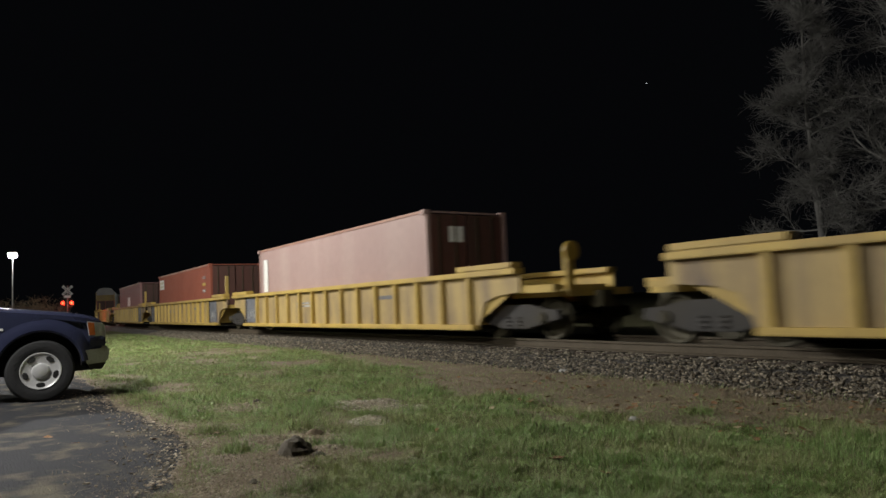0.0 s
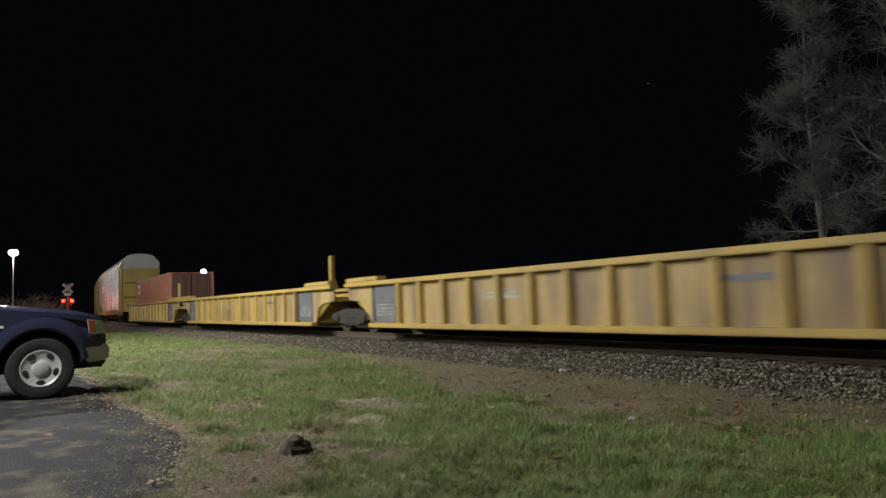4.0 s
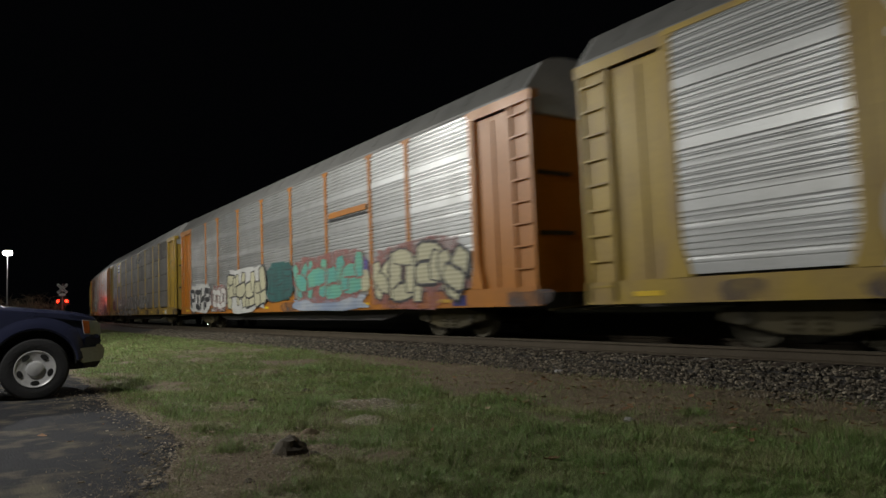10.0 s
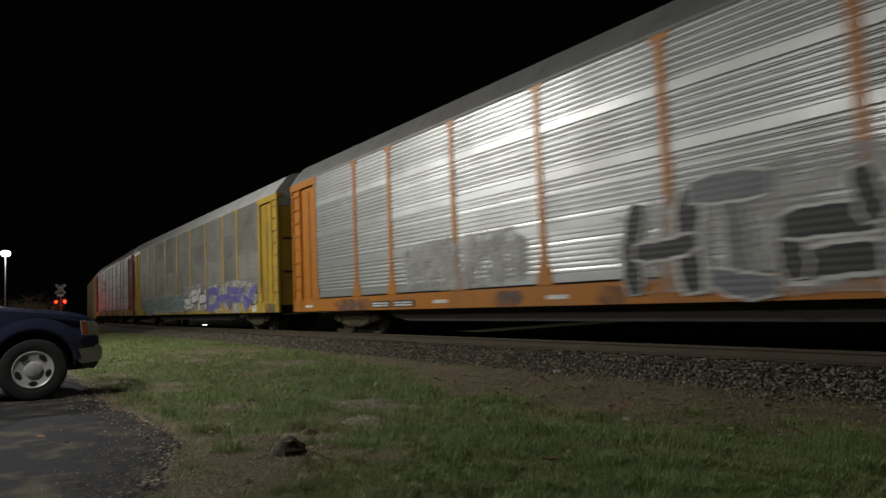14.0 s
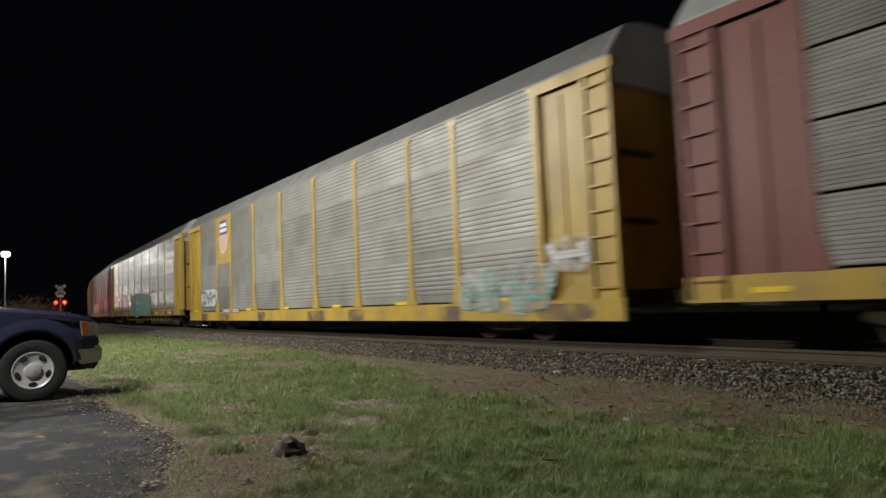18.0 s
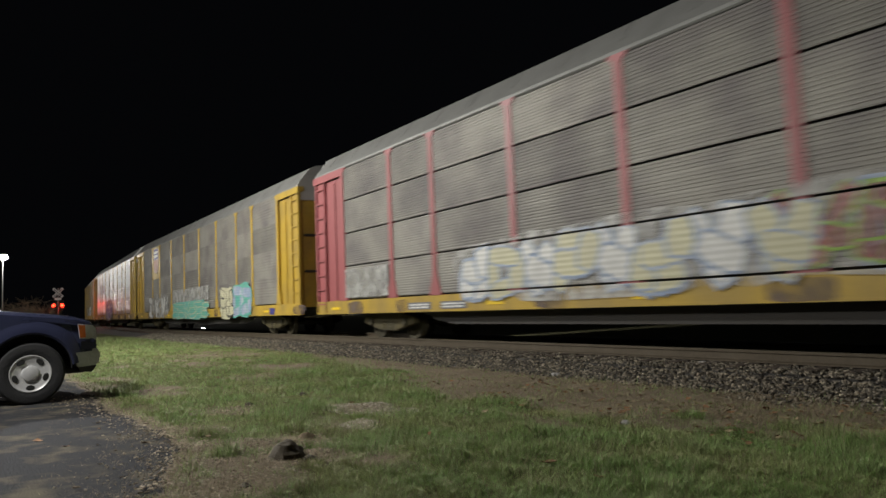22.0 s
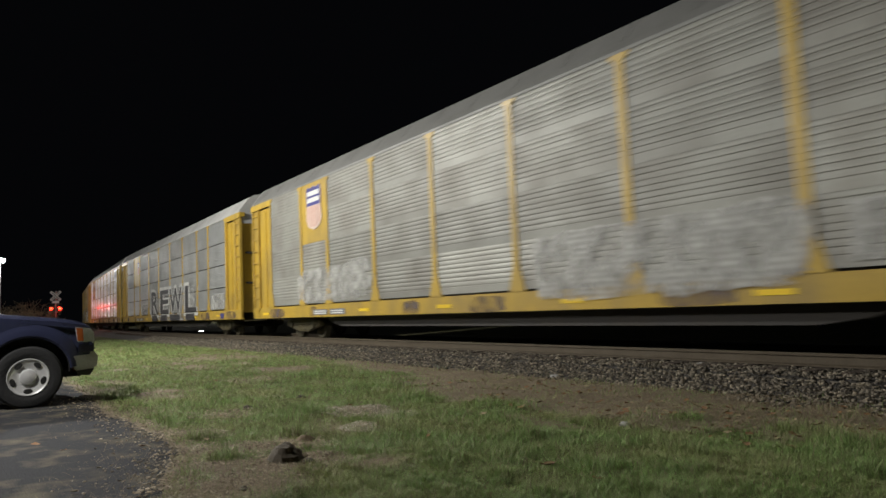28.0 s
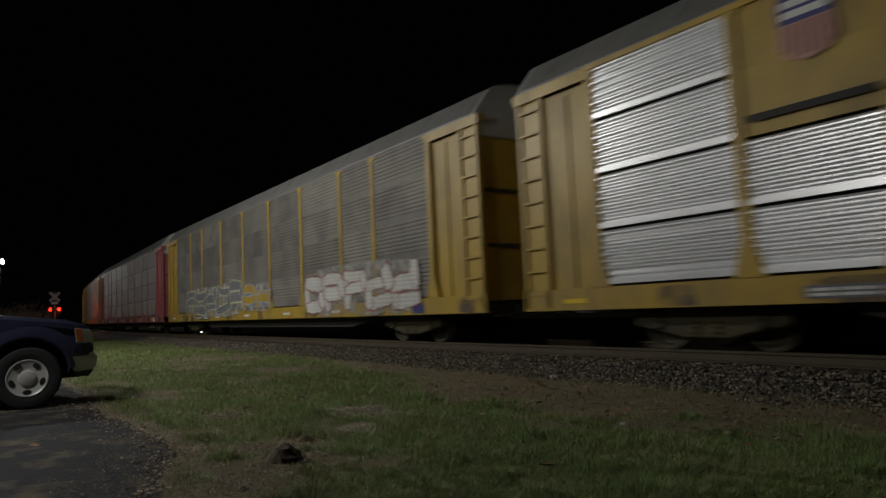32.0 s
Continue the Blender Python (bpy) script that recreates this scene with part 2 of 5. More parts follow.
# fuller tufts: x, y, radius, extra height
TUFTS = ((-3.6, 4.8, 0.28, 0.9), (-2.5, 5.55, 0.32, 1.0), (-6.4, 5.1, 0.3, 0.7), (-11.9, 5.9, 0.6, 1.1), (-5.3, 1.6, 0.12, 1.6), (-7.15, 3.1, 0.3, 1.3), (-6.2, 3.6, 0.2, 0.8), (-6.35, 1.75, 0.12, 1.2), (-8.0, 4.6, 0.5, 0.7), (-5.0, 3.2, 0.5, 0.5), (-4.1, 5.7, 0.18, 0.8), (-3.2, 5.9, 0.15, 0.8))


def bare(x, y):
    """How bare the lawn is: along the ballast, along the asphalt and in patches."""
    b = y - (rail_at(x).y - TRACK)
    toe = 4.95 + 0.10 * max(0, x + 5) ** 1.6 + 0.27 * max(0, min(16, -7 - x))
    v = max(0, min(0.92, (b - toe + 0.9 * noise.noise((x * 0.6, y * 0.6, 5)) + 0.45 * noise.noise((x * 2.3, y * 2.3, 6))) / 0.8))
    v *= 0.98 + 0.35 * noise.noise((x * 1.4, y * 1.4, 15))
    e = y - lot_edge(x)
    v = max(v, max(0, 0.9 - e / (0.30 + 0.25 * noise.noise((x * 0.9, 11, 0)))) if x < -3.5 else 0)
    for px, py, pr, k in WORN:
        d = math.hypot(x - px, y - py) / pr
        if d < 2:
            v = max(v, k * (1.35 - d) + 0.5 * noise.noise((x * 3, y * 3, 4)) + 0.25 * noise.noise((x * 9, y * 9, 4)))
    v = max(v, 0.7 * max(0, noise.noise((x * 0.8, y * 1.2, 9)) - 0.3) / 0.3)
    for px, py, pr, k in TUFTS:
        v -= 1.2 * math.exp(-((x - px) ** 2 + (y - py) ** 2) / pr ** 2)
    return min(1, max(0, v))


def ground_material():
    """Thin turf over soil; bare soil beside the ballast and in worn places."""
    m = surface("lawn_soil", (0.105, 0.130, 0.042), 0.95, stain=(0.15, 0.135, 0.065), amount=0.7, scale=1.6, grain=26, bump=1.0, spec=0.1)
    t = m.node_tree
    L = t.links.new
    co = [n for n in t.nodes if n.type == "TEX_COORD"][0]
    hsv = [n for n in t.nodes if n.type == "HUE_SAT"][0]
    mix = [n for n in t.nodes if n.type == "MIX"][0]
    worn = t.nodes.new("ShaderNodeAttribute")
    worn.attribute_name = "bareness"
    nz = t.nodes.new("ShaderNodeTexNoise")
    nz.inputs["Scale"].default_value, nz.inputs["Detail"].default_value = 5.0, 8
    L(co.outputs["Object"], nz.inputs["Vector"])
    add = t.nodes.new("ShaderNodeMath")
    add.operation = "MULTIPLY_ADD"
    add.inputs[1].default_value = 0.9
    L(nz.outputs["Fac"], add.inputs[0])
    L(worn.outputs["Fac"], add.inputs[2])
    both = t.nodes.new("ShaderNodeMapRange")
    both.inputs["From Min"].default_value, both.inputs["From Max"].default_value = 0.55, 1.0
    L(add.outputs[0], both.inputs["Value"])
    soil = t.nodes.new("ShaderNodeMix")
    soil.data_type = "RGBA"
    soil.inputs["B"].default_value = (0.235, 0.195, 0.145, 1)
    L(both.outputs[0], soil.inputs["Factor"])
    L(mix.outputs["Result"], soil.inputs["A"])
    L(soil.outputs["Result"], hsv.inputs["Color"])
    return m


GROUND = ground_material()
ASPHALT = surface("cracked_asphalt", (0.045, 0.046, 0.052), 0.92, stain=(0.16, 0.142, 0.105), amount=0.85, scale=3.4, grain=60, bump=0.8, spec=0.1)
for n in ASPHALT.node_tree.nodes:
    if n.type == "MAP_RANGE" and abs(n.inputs["From Min"].default_value - 0.42) < 1e-3:
        n.inputs["From Min"].default_value, n.inputs["From Max"].default_value = 0.50, 0.70


def steps(*runs):
    out = []
    for a, b, n in runs:
        out += [a + (b - a) * i / n for i in range(n)]
    return out + [runs[-1][1]]


def build_ground():
    xs = steps((-1500, -200, 8), (-200, -60, 14), (-60, -24, 24), (-24, 4, 190), (4, 40, 12), (40, 900, 6))
    ys = steps((-900, -40, 6), (-40, -2, 12), (-2, 9, 90), (9, 20, 12), (20, 120, 10), (120, 1500, 8))
    grid = [[(x, y, lie(x, y)) for y in ys] for x in xs]
    me = Shape().sheet(grid).mesh("ground", GROUND, True)
    worn = me.attributes.new("bareness", "FLOAT", "POINT")
    worn.data.foreach_set("value", [bare(v.co.x, v.co.y) if -60 < v.co.x < 10 and -3 < v.co.y < 9 else 0.3 for v in me.vertices])
    return tagged(new("ground", me), "uneven lawn and bare soil beside the railway", "ground", kind="structure")


build_ground()


def build_rails():
    prof = [(-0.075, -0.18), (0.075, -0.18), (0.075, -0.165), (0.014, -0.145), (0.012, -0.05), (0.036, -0.04), (0.037, -0.008), (0.028, 0), (-0.028, 0), (-0.037, -0.008), (-0.036, -0.04), (-0.012, -0.05), (-0.014, -0.145), (-0.075, -0.165)]
    line = steps((-400, -60, 34), (-60, -30, 12), (-30, 200, 6))
    for side in (-0.755, 0.755):
        for name, outline, mat in (("rail", prof, RAIL_RUST), ("railhead", [(-0.026, 0.001), (0.026, 0.001), (0.026, 0.003), (-0.026, 0.003)], RAIL_TOP)):
            s = Shape()
            grid = []
            for x in line:
                c = rail_at(x)
                grid.append([(x, c.y + side + a, b) for a, b in outline + outline[:1]])
            s.sheet(grid)
            if name == "rail":
                thing = tagged(new("rail", s.mesh("rail", mat)), "rusty steel rail with a bright worn top", "rail", "rails of the track", "structure")
            else:
                part("running_surface", s.mesh("running_surface", mat), thing, label="polished steel strip")


build_rails()

# ---- the train ----
POSTS = (1.42, 4.25, 7.08, 9.02, 11.72)


def corrugated(width, height, ridges, depth, band=0.0, groove=0.28):
    """A sheet with level ridges parted by narrow grooves, and a flat band along its foot; its back at y = 0."""
    prof = [(-depth, 0), (-depth, band)] if band else []
    w = (height - band) / ridges
    for i in range(ridges):
        z = band + i * w
        d = depth * (1.0 if i % 5 else 0.55)
        prof += [(0, z + 0.03 * w), (0, z + 0.5 * groove * w), (-d, z + groove * w), (-d, z + 0.66 * w), (-0.45 * d, z + 0.97 * w)]
    prof.append((0, height))
    s = Shape()
    s.sheet([[(x, y, z) for y, z in prof] for x in (-width / 2, width / 2)])
    s.sheet([[(x, 0.02, z) for z in (0, height)] for x in (width / 2, -width / 2)])
    return s


def bogie_meshes(cast):
    frame = Shape()
    out = [(-1.35, 0.42), (-1.30, 0.60), (-0.95, 0.62), (-0.45, 0.72), (0.45, 0.72), (0.95, 0.62), (1.30, 0.60), (1.35, 0.42), (1.05, 0.36), (0.55, 0.26), (0.42, 0.22), (-0.42, 0.22), (-0.55, 0.26), (-1.05, 0.36)]
    frame.prism(out, -0.08, 0.08, "y")
    return {
        "side_frame": frame.mesh("side_frame", cast, bevel=0.015),
        "bolster": Shape().box(-0.22, 0.22, -0.95, 0.95, 0.45, 0.72).mesh("bolster", DARK),
        "spring": Shape().turn([(0.09, 0), (0.11, 0.04), (0.09, 0.08), (0.11, 0.12), (0.09, 0.16), (0.11, 0.2)], (0, 0, 0), 10, "z").mesh("spring", cast),
        "bearing_cap": Shape().turn([(0.0, -0.06), (0.09, -0.06), (0.11, -0.03), (0.11, 0.03)], (0, 0, 0), 12).mesh("bearing_cap", WHEEL),
        "wheelset": Shape().turn([(0.07, -0.98), (0.07, -0.72), (0.12, -0.70), (0.33, -0.74), (0.36, -0.80), (0.415, -0.81), (0.42, -0.70), (0.45, -0.68), (0.45, -0.66), (0.36, -0.665), (0.30, -0.70), (0.10, -0.66), (0.08, -0.64),
                                  (0.08, 0.64), (0.10, 0.66), (0.30, 0.70), (0.36, 0.665), (0.45, 0.66), (0.45, 0.68), (0.42, 0.70), (0.415, 0.81), (0.36, 0.80), (0.33, 0.74), (0.12, 0.70), (0.07, 0.72), (0.07, 0.98)], (0, 0, 0), 28).mesh("wheelset", WHEEL, True),
    }


BOGIE, DARK_BOGIE = bogie_meshes(BOGIE_GREY), bogie_meshes(DARK)
WHEELSETS = []         # (wheelset, its distance from the thing's centre, the thing's place at the start)


def bogie(parent, x, start, meshes=None):
    meshes = meshes or BOGIE
    b = new("bogie")
    b.parent, b.location = parent, (x, 0, 0)
    b.name = "bogie"
    part("bolster", meshes["bolster"], b)
    for y in (-1.0, 1.0):
        part("side_frame", meshes["side_frame"], b, (0, y, 0))
    for dx in (-0.18, 0.18):
        part("spring", meshes["spring"], b, (dx, -1.02, 0.27))
    for dx in (-0.88, 0.88):
        w = part("wheelset", meshes["wheelset"], b, (dx, 0, 0.42))
        WHEELSETS.append((w, x + dx, start, dx))
        part("bearing_cap", meshes["bearing_cap"], b, (dx, -1.08, 0.45))


ROOF_OUT = [(-1.47, 4.90), (-1.50, 4.93), (-1.49, 4.99), (-1.36, 5.17), (-1.05, 5.56), (-0.86, 5.66), (-0.45, 5.74), (0, 5.76), (0.45, 5.74), (0.86, 5.66), (1.05, 5.56), (1.36, 5.17), (1.49, 4.99), (1.50, 4.93), (1.47, 4.90)]


def roof_mesh(mat):
    s = Shape().prism(ROOF_OUT, -13.48, 13.48)
    for i in range(-9, 10):
        s.prism([(a * 1.004, b + 0.006) for a, b in ROOF_OUT[3:-3]], i * 1.42 - 0.04, i * 1.42 + 0.04)
    return s.mesh("roof", mat)


KIT = {}


def kit(key, make):
    if key not in KIT:
        KIT[key] = make()
    return KIT[key]


def bars(car, x0, x1, z0, z1, rows, mat, y=-1.545, seed=3, name="lettering"):
    """Rows of small plain bars for writing too small to read."""
    rnd = random.Random(seed)
    s = Shape()
    h = (z1 - z0) / rows
    for r in range(rows):
        x = x0
        while x < x1 - 0.02:
            w = min(rnd.uniform(0.10, 0.34) * (1 if x1 - x0 > 0.6 else 0.5), x1 - x)
            s.box(x, x + w * 0.85, y - 0.003, y, z0 + r * h + 0.15 * h, z0 + r * h + 0.75 * h)
            x += w
    row = part(name, s.mesh(name, mat), car)
    row["kind"] = "stuff"
    return row


BAYS = []
edges = [-a for a in reversed(POSTS)] + list(POSTS)
for a, b in zip(edges, edges[1:]):
    BAYS.append(((a + b) / 2, b - a - 0.15))
TIERS = (1.10, 2.05, 3.00, 3.95)


def autorack(spec):
    """A covered car carrier. Local x runs forward along the train, the near side is at -y."""
    paint, steel, roof, sill, style = spec["paint"], spec["steel"], spec["roof"], spec.get("sill", spec["paint"]), spec.get("style", "gap")
    low = spec.get("low", 0.0)
    r = root("autorack_car", spec["label"], "railway car", "car carriers of the train")
    start = spec["start"]
    part("underframe", kit("under", lambda: Shape().box(-13.4, 13.4, -0.4, 0.4, 0.62, 1.02).box(-13.3, 13.3, -1.36, 1.36, 0.98, 1.06).mesh("underframe", DARK)), r)
    belly = spec.get("belly", DARK)
    part("centre_sill", kit(("fish", belly.name), lambda: Shape().prism([(-8.2, 0.72), (8.2, 0.72), (7.6, 0.50), (6.9, 0.40), (-6.9, 0.40), (-7.6, 0.50)], -1.15, -1.05, "y").mesh("centre_sill", belly)), r)
    # cross bearers drawn as dark wedges, in the shape of their triangular shadows
    if spec.get("bearer_shadows"):
        for k in range(13):
            part("cross_bearer", kit("bearer", lambda: Shape().prism([(-0.42, 0.72), (0.30, 0.72), (0.30, 0.44), (0.22, 0.44)], -1.19, -1.151, "y").mesh("cross_bearer", DARK)), r, (-6.6 + 1.1 * k, 0, 0))
    key = paint.name
    part("side_sill", kit(("sill", sill.name), lambda: Shape().prism([(-1.50, 0.70), (-1.50, 1.08), (-1.38, 1.08), (-1.38, 1.04), (-1.46, 1.03), (-1.46, 0.74), (-1.38, 0.73), (-1.38, 0.70)], -13.65, 13.65).mesh("side_sill", sill)), r, (0, 0, -low))
    part("far_side", kit(("far", steel.name), lambda: Shape().box(-13.3, 13.3, 1.40, 1.5, 0.70, 4.9).mesh("far_side", steel)), r, label="corrugated steel side")
    # dark sheet set behind the panels to make the slots between them black
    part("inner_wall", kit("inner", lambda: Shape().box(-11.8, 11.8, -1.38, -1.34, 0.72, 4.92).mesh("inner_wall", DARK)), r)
    for e in edges:
        part("post", kit(("post", key), lambda: Shape().prism([(-0.24, 1.08), (0.24, 1.08), (0.10, 1.55), (0.085, 1.7), (0.085, 4.78), (0.2, 4.88), (0.2, 4.92), (-0.2, 4.92), (-0.2, 4.88), (-0.085, 4.78), (-0.085, 1.7), (-0.10, 1.55)], -1.517, -1.43, "y").mesh("post", paint)), r, (e, 0, 4.92 - 4.92 * (3.84 + low) / 3.84)).scale.z = (3.84 + low) / 3.84
    solid = spec.get("solid", ())
    for i, (c, w) in enumerate(BAYS):
        for k, z in enumerate(TIERS):
            if i in solid or (i, k) in solid:
                me = kit(("plain", key, round(w, 1)), lambda: Shape().box(-w / 2, w / 2, -0.02, 0.02, 0, 0.95).mesh("panel", paint))
            elif style == "gap":
                me = kit(("gap", steel.name, round(w, 1)), lambda: corrugated(w, 0.91, 15, 0.020 if steel is SILVER else 0.012).mesh("panel", steel))
            elif style == "wide":
                me = kit(("wide", steel.name, round(w, 1)), lambda: corrugated(w, 0.905, 7, 0.055, 0.09, 0.45).mesh("panel", steel))
            else:
                me = kit(("ribbed", steel.name, round(w, 1)), lambda: corrugated(w, 0.95, 8, 0.022 if steel in (BRIGHT, SILVER) else 0.013, 0.15, 0.26).mesh("panel", steel))
            grow = (3.8 + low) / 3.8
            part("panel", me, r, (c, -1.46 if style == "wide" else -1.482, 4.92 - (4.9 - z) * grow)).scale.z = grow
    if spec.get("chord"):
        part("top_chord", kit(("chord", key), lambda: Shape().box(-11.75, 11.75, -1.53, -1.46, 4.86, 4.95).mesh("top_chord", paint)), r)
    part("roof", kit(("roof", roof.name), lambda: roof_mesh(roof)), r, label="rounded steel roof")
    for d in (-1, 1):
        part("end_panel", kit(("endp", key), lambda: Shape().box(-0.58, 0.58, -1.42, -1.36, 0.78, 4.70).box(-0.04, 0.04, -1.45, -1.41, 1.1, 4.6).mesh("end_panel", paint)), r, (d * 12.35, 0, 0))
        part("header", kit(("header", key), lambda: Shape().prism([(-1.52, 4.72), (-1.52, 4.93), (-1.30, 4.93), (-1.30, 4.78), (-1.44, 4.74)], -0.98, 0.98).mesh("header", paint)), r, (d * 12.68, 0, 0))
        for x in (12.98, 13.56):
            part("ladder_rail", kit(("lrail", key), lambda: Shape().box(-0.045, 0.045, -1.50, -1.40, 0.75, 4.75).mesh("ladder_rail", paint)), r, (d * x, 0, 0))
        part("corner_plate", kit(("cplate", key), lambda: Shape().box(-0.32, 0.32, -1.45, -1.41, 0.75, 4.75).mesh("corner_plate", paint)), r, (d * 13.27, 0, 0))
        for k in range(9):
            part("rung", kit(("rung", key), lambda: Shape().box(-0.27, 0.27, -1.515, -1.485, -0.018, 0.018).mesh("rung", paint)), r, (d * 13.27, 0, 1.0 + 0.44 * k))
        part("end_door", kit(("door", key), lambda: Shape().box(-0.05, 0.05, -1.34, 1.34, 0.95, 4.55).mesh("end_door", paint)), r, (d * 13.42, 0, 0), "closed end door")
        for z in (2.13, 3.33):
            part("door_bar", kit("dbar", lambda: Shape().box(-0.03, 0.03, -1.25, -0.35, -0.04, 0.04).mesh("door_bar", DARK)), r, (d * 13.5, 0, z))
            part("door_bar", kit("dbar", None), r, (d * 13.5, 1.6, z))
        part("end_cap", kit("cap", lambda: Shape().prism([(-1.40, 4.50)] + ROOF_OUT + [(1.40, 4.50)], -0.035, 0.035).mesh("end_cap", ROOF_WHITE)), r, (d * 13.525, 0, 0), "pale steel roof end")
        part("end_post", kit(("epost", key), lambda: Shape().box(-0.06, 0.06, -0.06, 0.06, 0.75, 4.75).mesh("end_post", paint)), r, (d * 13.56, 1.42, 0))
        part("coupler", kit("coupler", lambda: Shape().box(-0.45, 0.1, -0.10, 0.10, 0.66, 0.92).box(0.05, 0.3, -0.17, 0.17, 0.62, 0.95).mesh("coupler", BOGIE_GREY)), r, (d * 13.9, 0, 0), turn=(0, 0, 0 if d > 0 else math.pi))
        part("uncoupling_lever", kit("lever", lambda: Shape().rod((0, -1.4, 0.62), (0, 0.1, 0.7), 0.018).mesh("uncoupling_lever", BOGIE_GREY)), r, (d * 13.8, 0, 0))
        bogie(r, d * 10.05, start)
    return r


# distance of each car's centre along the track at the start: the rear corners lie 28.5 m apart
FIRST = -160.6 + 13.7
V = 18.07
CARS = [
    dict(label="yellow framed autorack with grey corrugated panels and lime graffiti", belly=YELLOW_OLD, bearer_shadows=True, paint=YELLOW_OLD, steel=SILVER, roof=ROOF_WHITE),
    dict(label="yellow autorack with bright ribbed panels and plain yellow bays", paint=YELLOW_OLD, steel=BRIGHT, roof=ROOF_GREY, style="rib", solid=(1, 7), chord=True),
    dict(label="orange framed autorack with bright panels under a row of graffiti", paint=ORANGE, steel=BRIGHT, roof=ROOF_GREY, style="rib"),
    dict(label="yellow autorack with dull grey panels and a shield emblem", paint=YELLOW, steel=DULL, roof=ROOF_WHITE, solid=((1, 2), (1, 3))),
    dict(label="orange framed autorack with bright panels and black graffiti", paint=ORANGE, steel=BRIGHT, roof=ROOF_GREY, style="rib"),
    dict(label="pale grey autorack with yellow ends and violet graffiti", paint=YELLOW, steel=PALE, roof=ROOF_WHITE, style="rib"),
    dict(label="maroon framed autorack with pale panels on a yellow sill", paint=MAROON, steel=PALE, roof=ROOF_WHITE, sill=YELLOW),
    dict(label="low yellow autorack with weathered ribbed panels and a shield", paint=YELLOW, steel=PALE, roof=ROOF_GREY, style="rib", solid=((1, 2), (1, 3)), low=0.27),
    dict(label="yellow autorack with clean ribbed panels and teal graffiti", belly=YELLOW_OLD, bearer_shadows=True, paint=YELLOW_OLD, steel=BRIGHT, roof=ROOF_GREY, style="rib"),
    dict(label="red framed autorack with dull panels covered by white graffiti", paint=RED, steel=DULL, roof=ROOF_GREY, sill=YELLOW),
    dict(label="yellow autorack with olive grey panels and cream and teal graffiti", paint=YELLOW, steel=DULL, roof=ROOF_GREY, style="rib", solid=((1, 2), (1, 3))),
    dict(label="yellow autorack with clean ribbed panels and violet graffiti", paint=YELLOW_OLD, steel=BRIGHT, roof=ROOF_GREY, style="rib"),
    dict(label="yellow autorack with grey panels and white bubble graffiti", paint=YELLOW, steel=PALE, roof=ROOF_GREY, style="rib"),
    dict(label="yellow autorack with olive panels and faded white graffiti", paint=YELLOW, steel=PALE, roof=ROOF_GREY, style="rib", solid=((1, 2), (1, 3))),
    dict(label="yellow autorack with grey panels and tall black lettering", paint=YELLOW, steel=SILVER, roof=ROOF_WHITE, solid=((1, 2), (1, 3))),
    dict(label="yellow autorack with shining new panels", paint=YELLOW, steel=SHINING, roof=ROOF_GREY, style="wide", solid=((1, 2), (1, 3)), chord=True),
    dict(label="yellow autorack with dull ribbed panels and outlined graffiti", paint=YELLOW, steel=DULL, roof=ROOF_GREY, style="rib"),
    dict(label="red brown framed autorack with grey panels", paint=RED, steel=PALE, roof=ROOF_GREY),
    dict(label="orange framed autorack with grey panels", paint=ORANGE, steel=PALE, roof=ROOF_GREY, style="rib"),
    dict(label="yellow framed autorack with grey panels", paint=YELLOW, steel=PALE, roof=ROOF_GREY),
]
MOVERS = []            # (thing, its centre along the track at the start, half its bogie distance, height)
RACKS = []
for k, spec in enumerate(CARS):
    spec["start"] = FIRST - 28.5 * k
    car = autorack(spec)
    RACKS.append(car)
    MOVERS.append((car, spec["start"], 10.05))


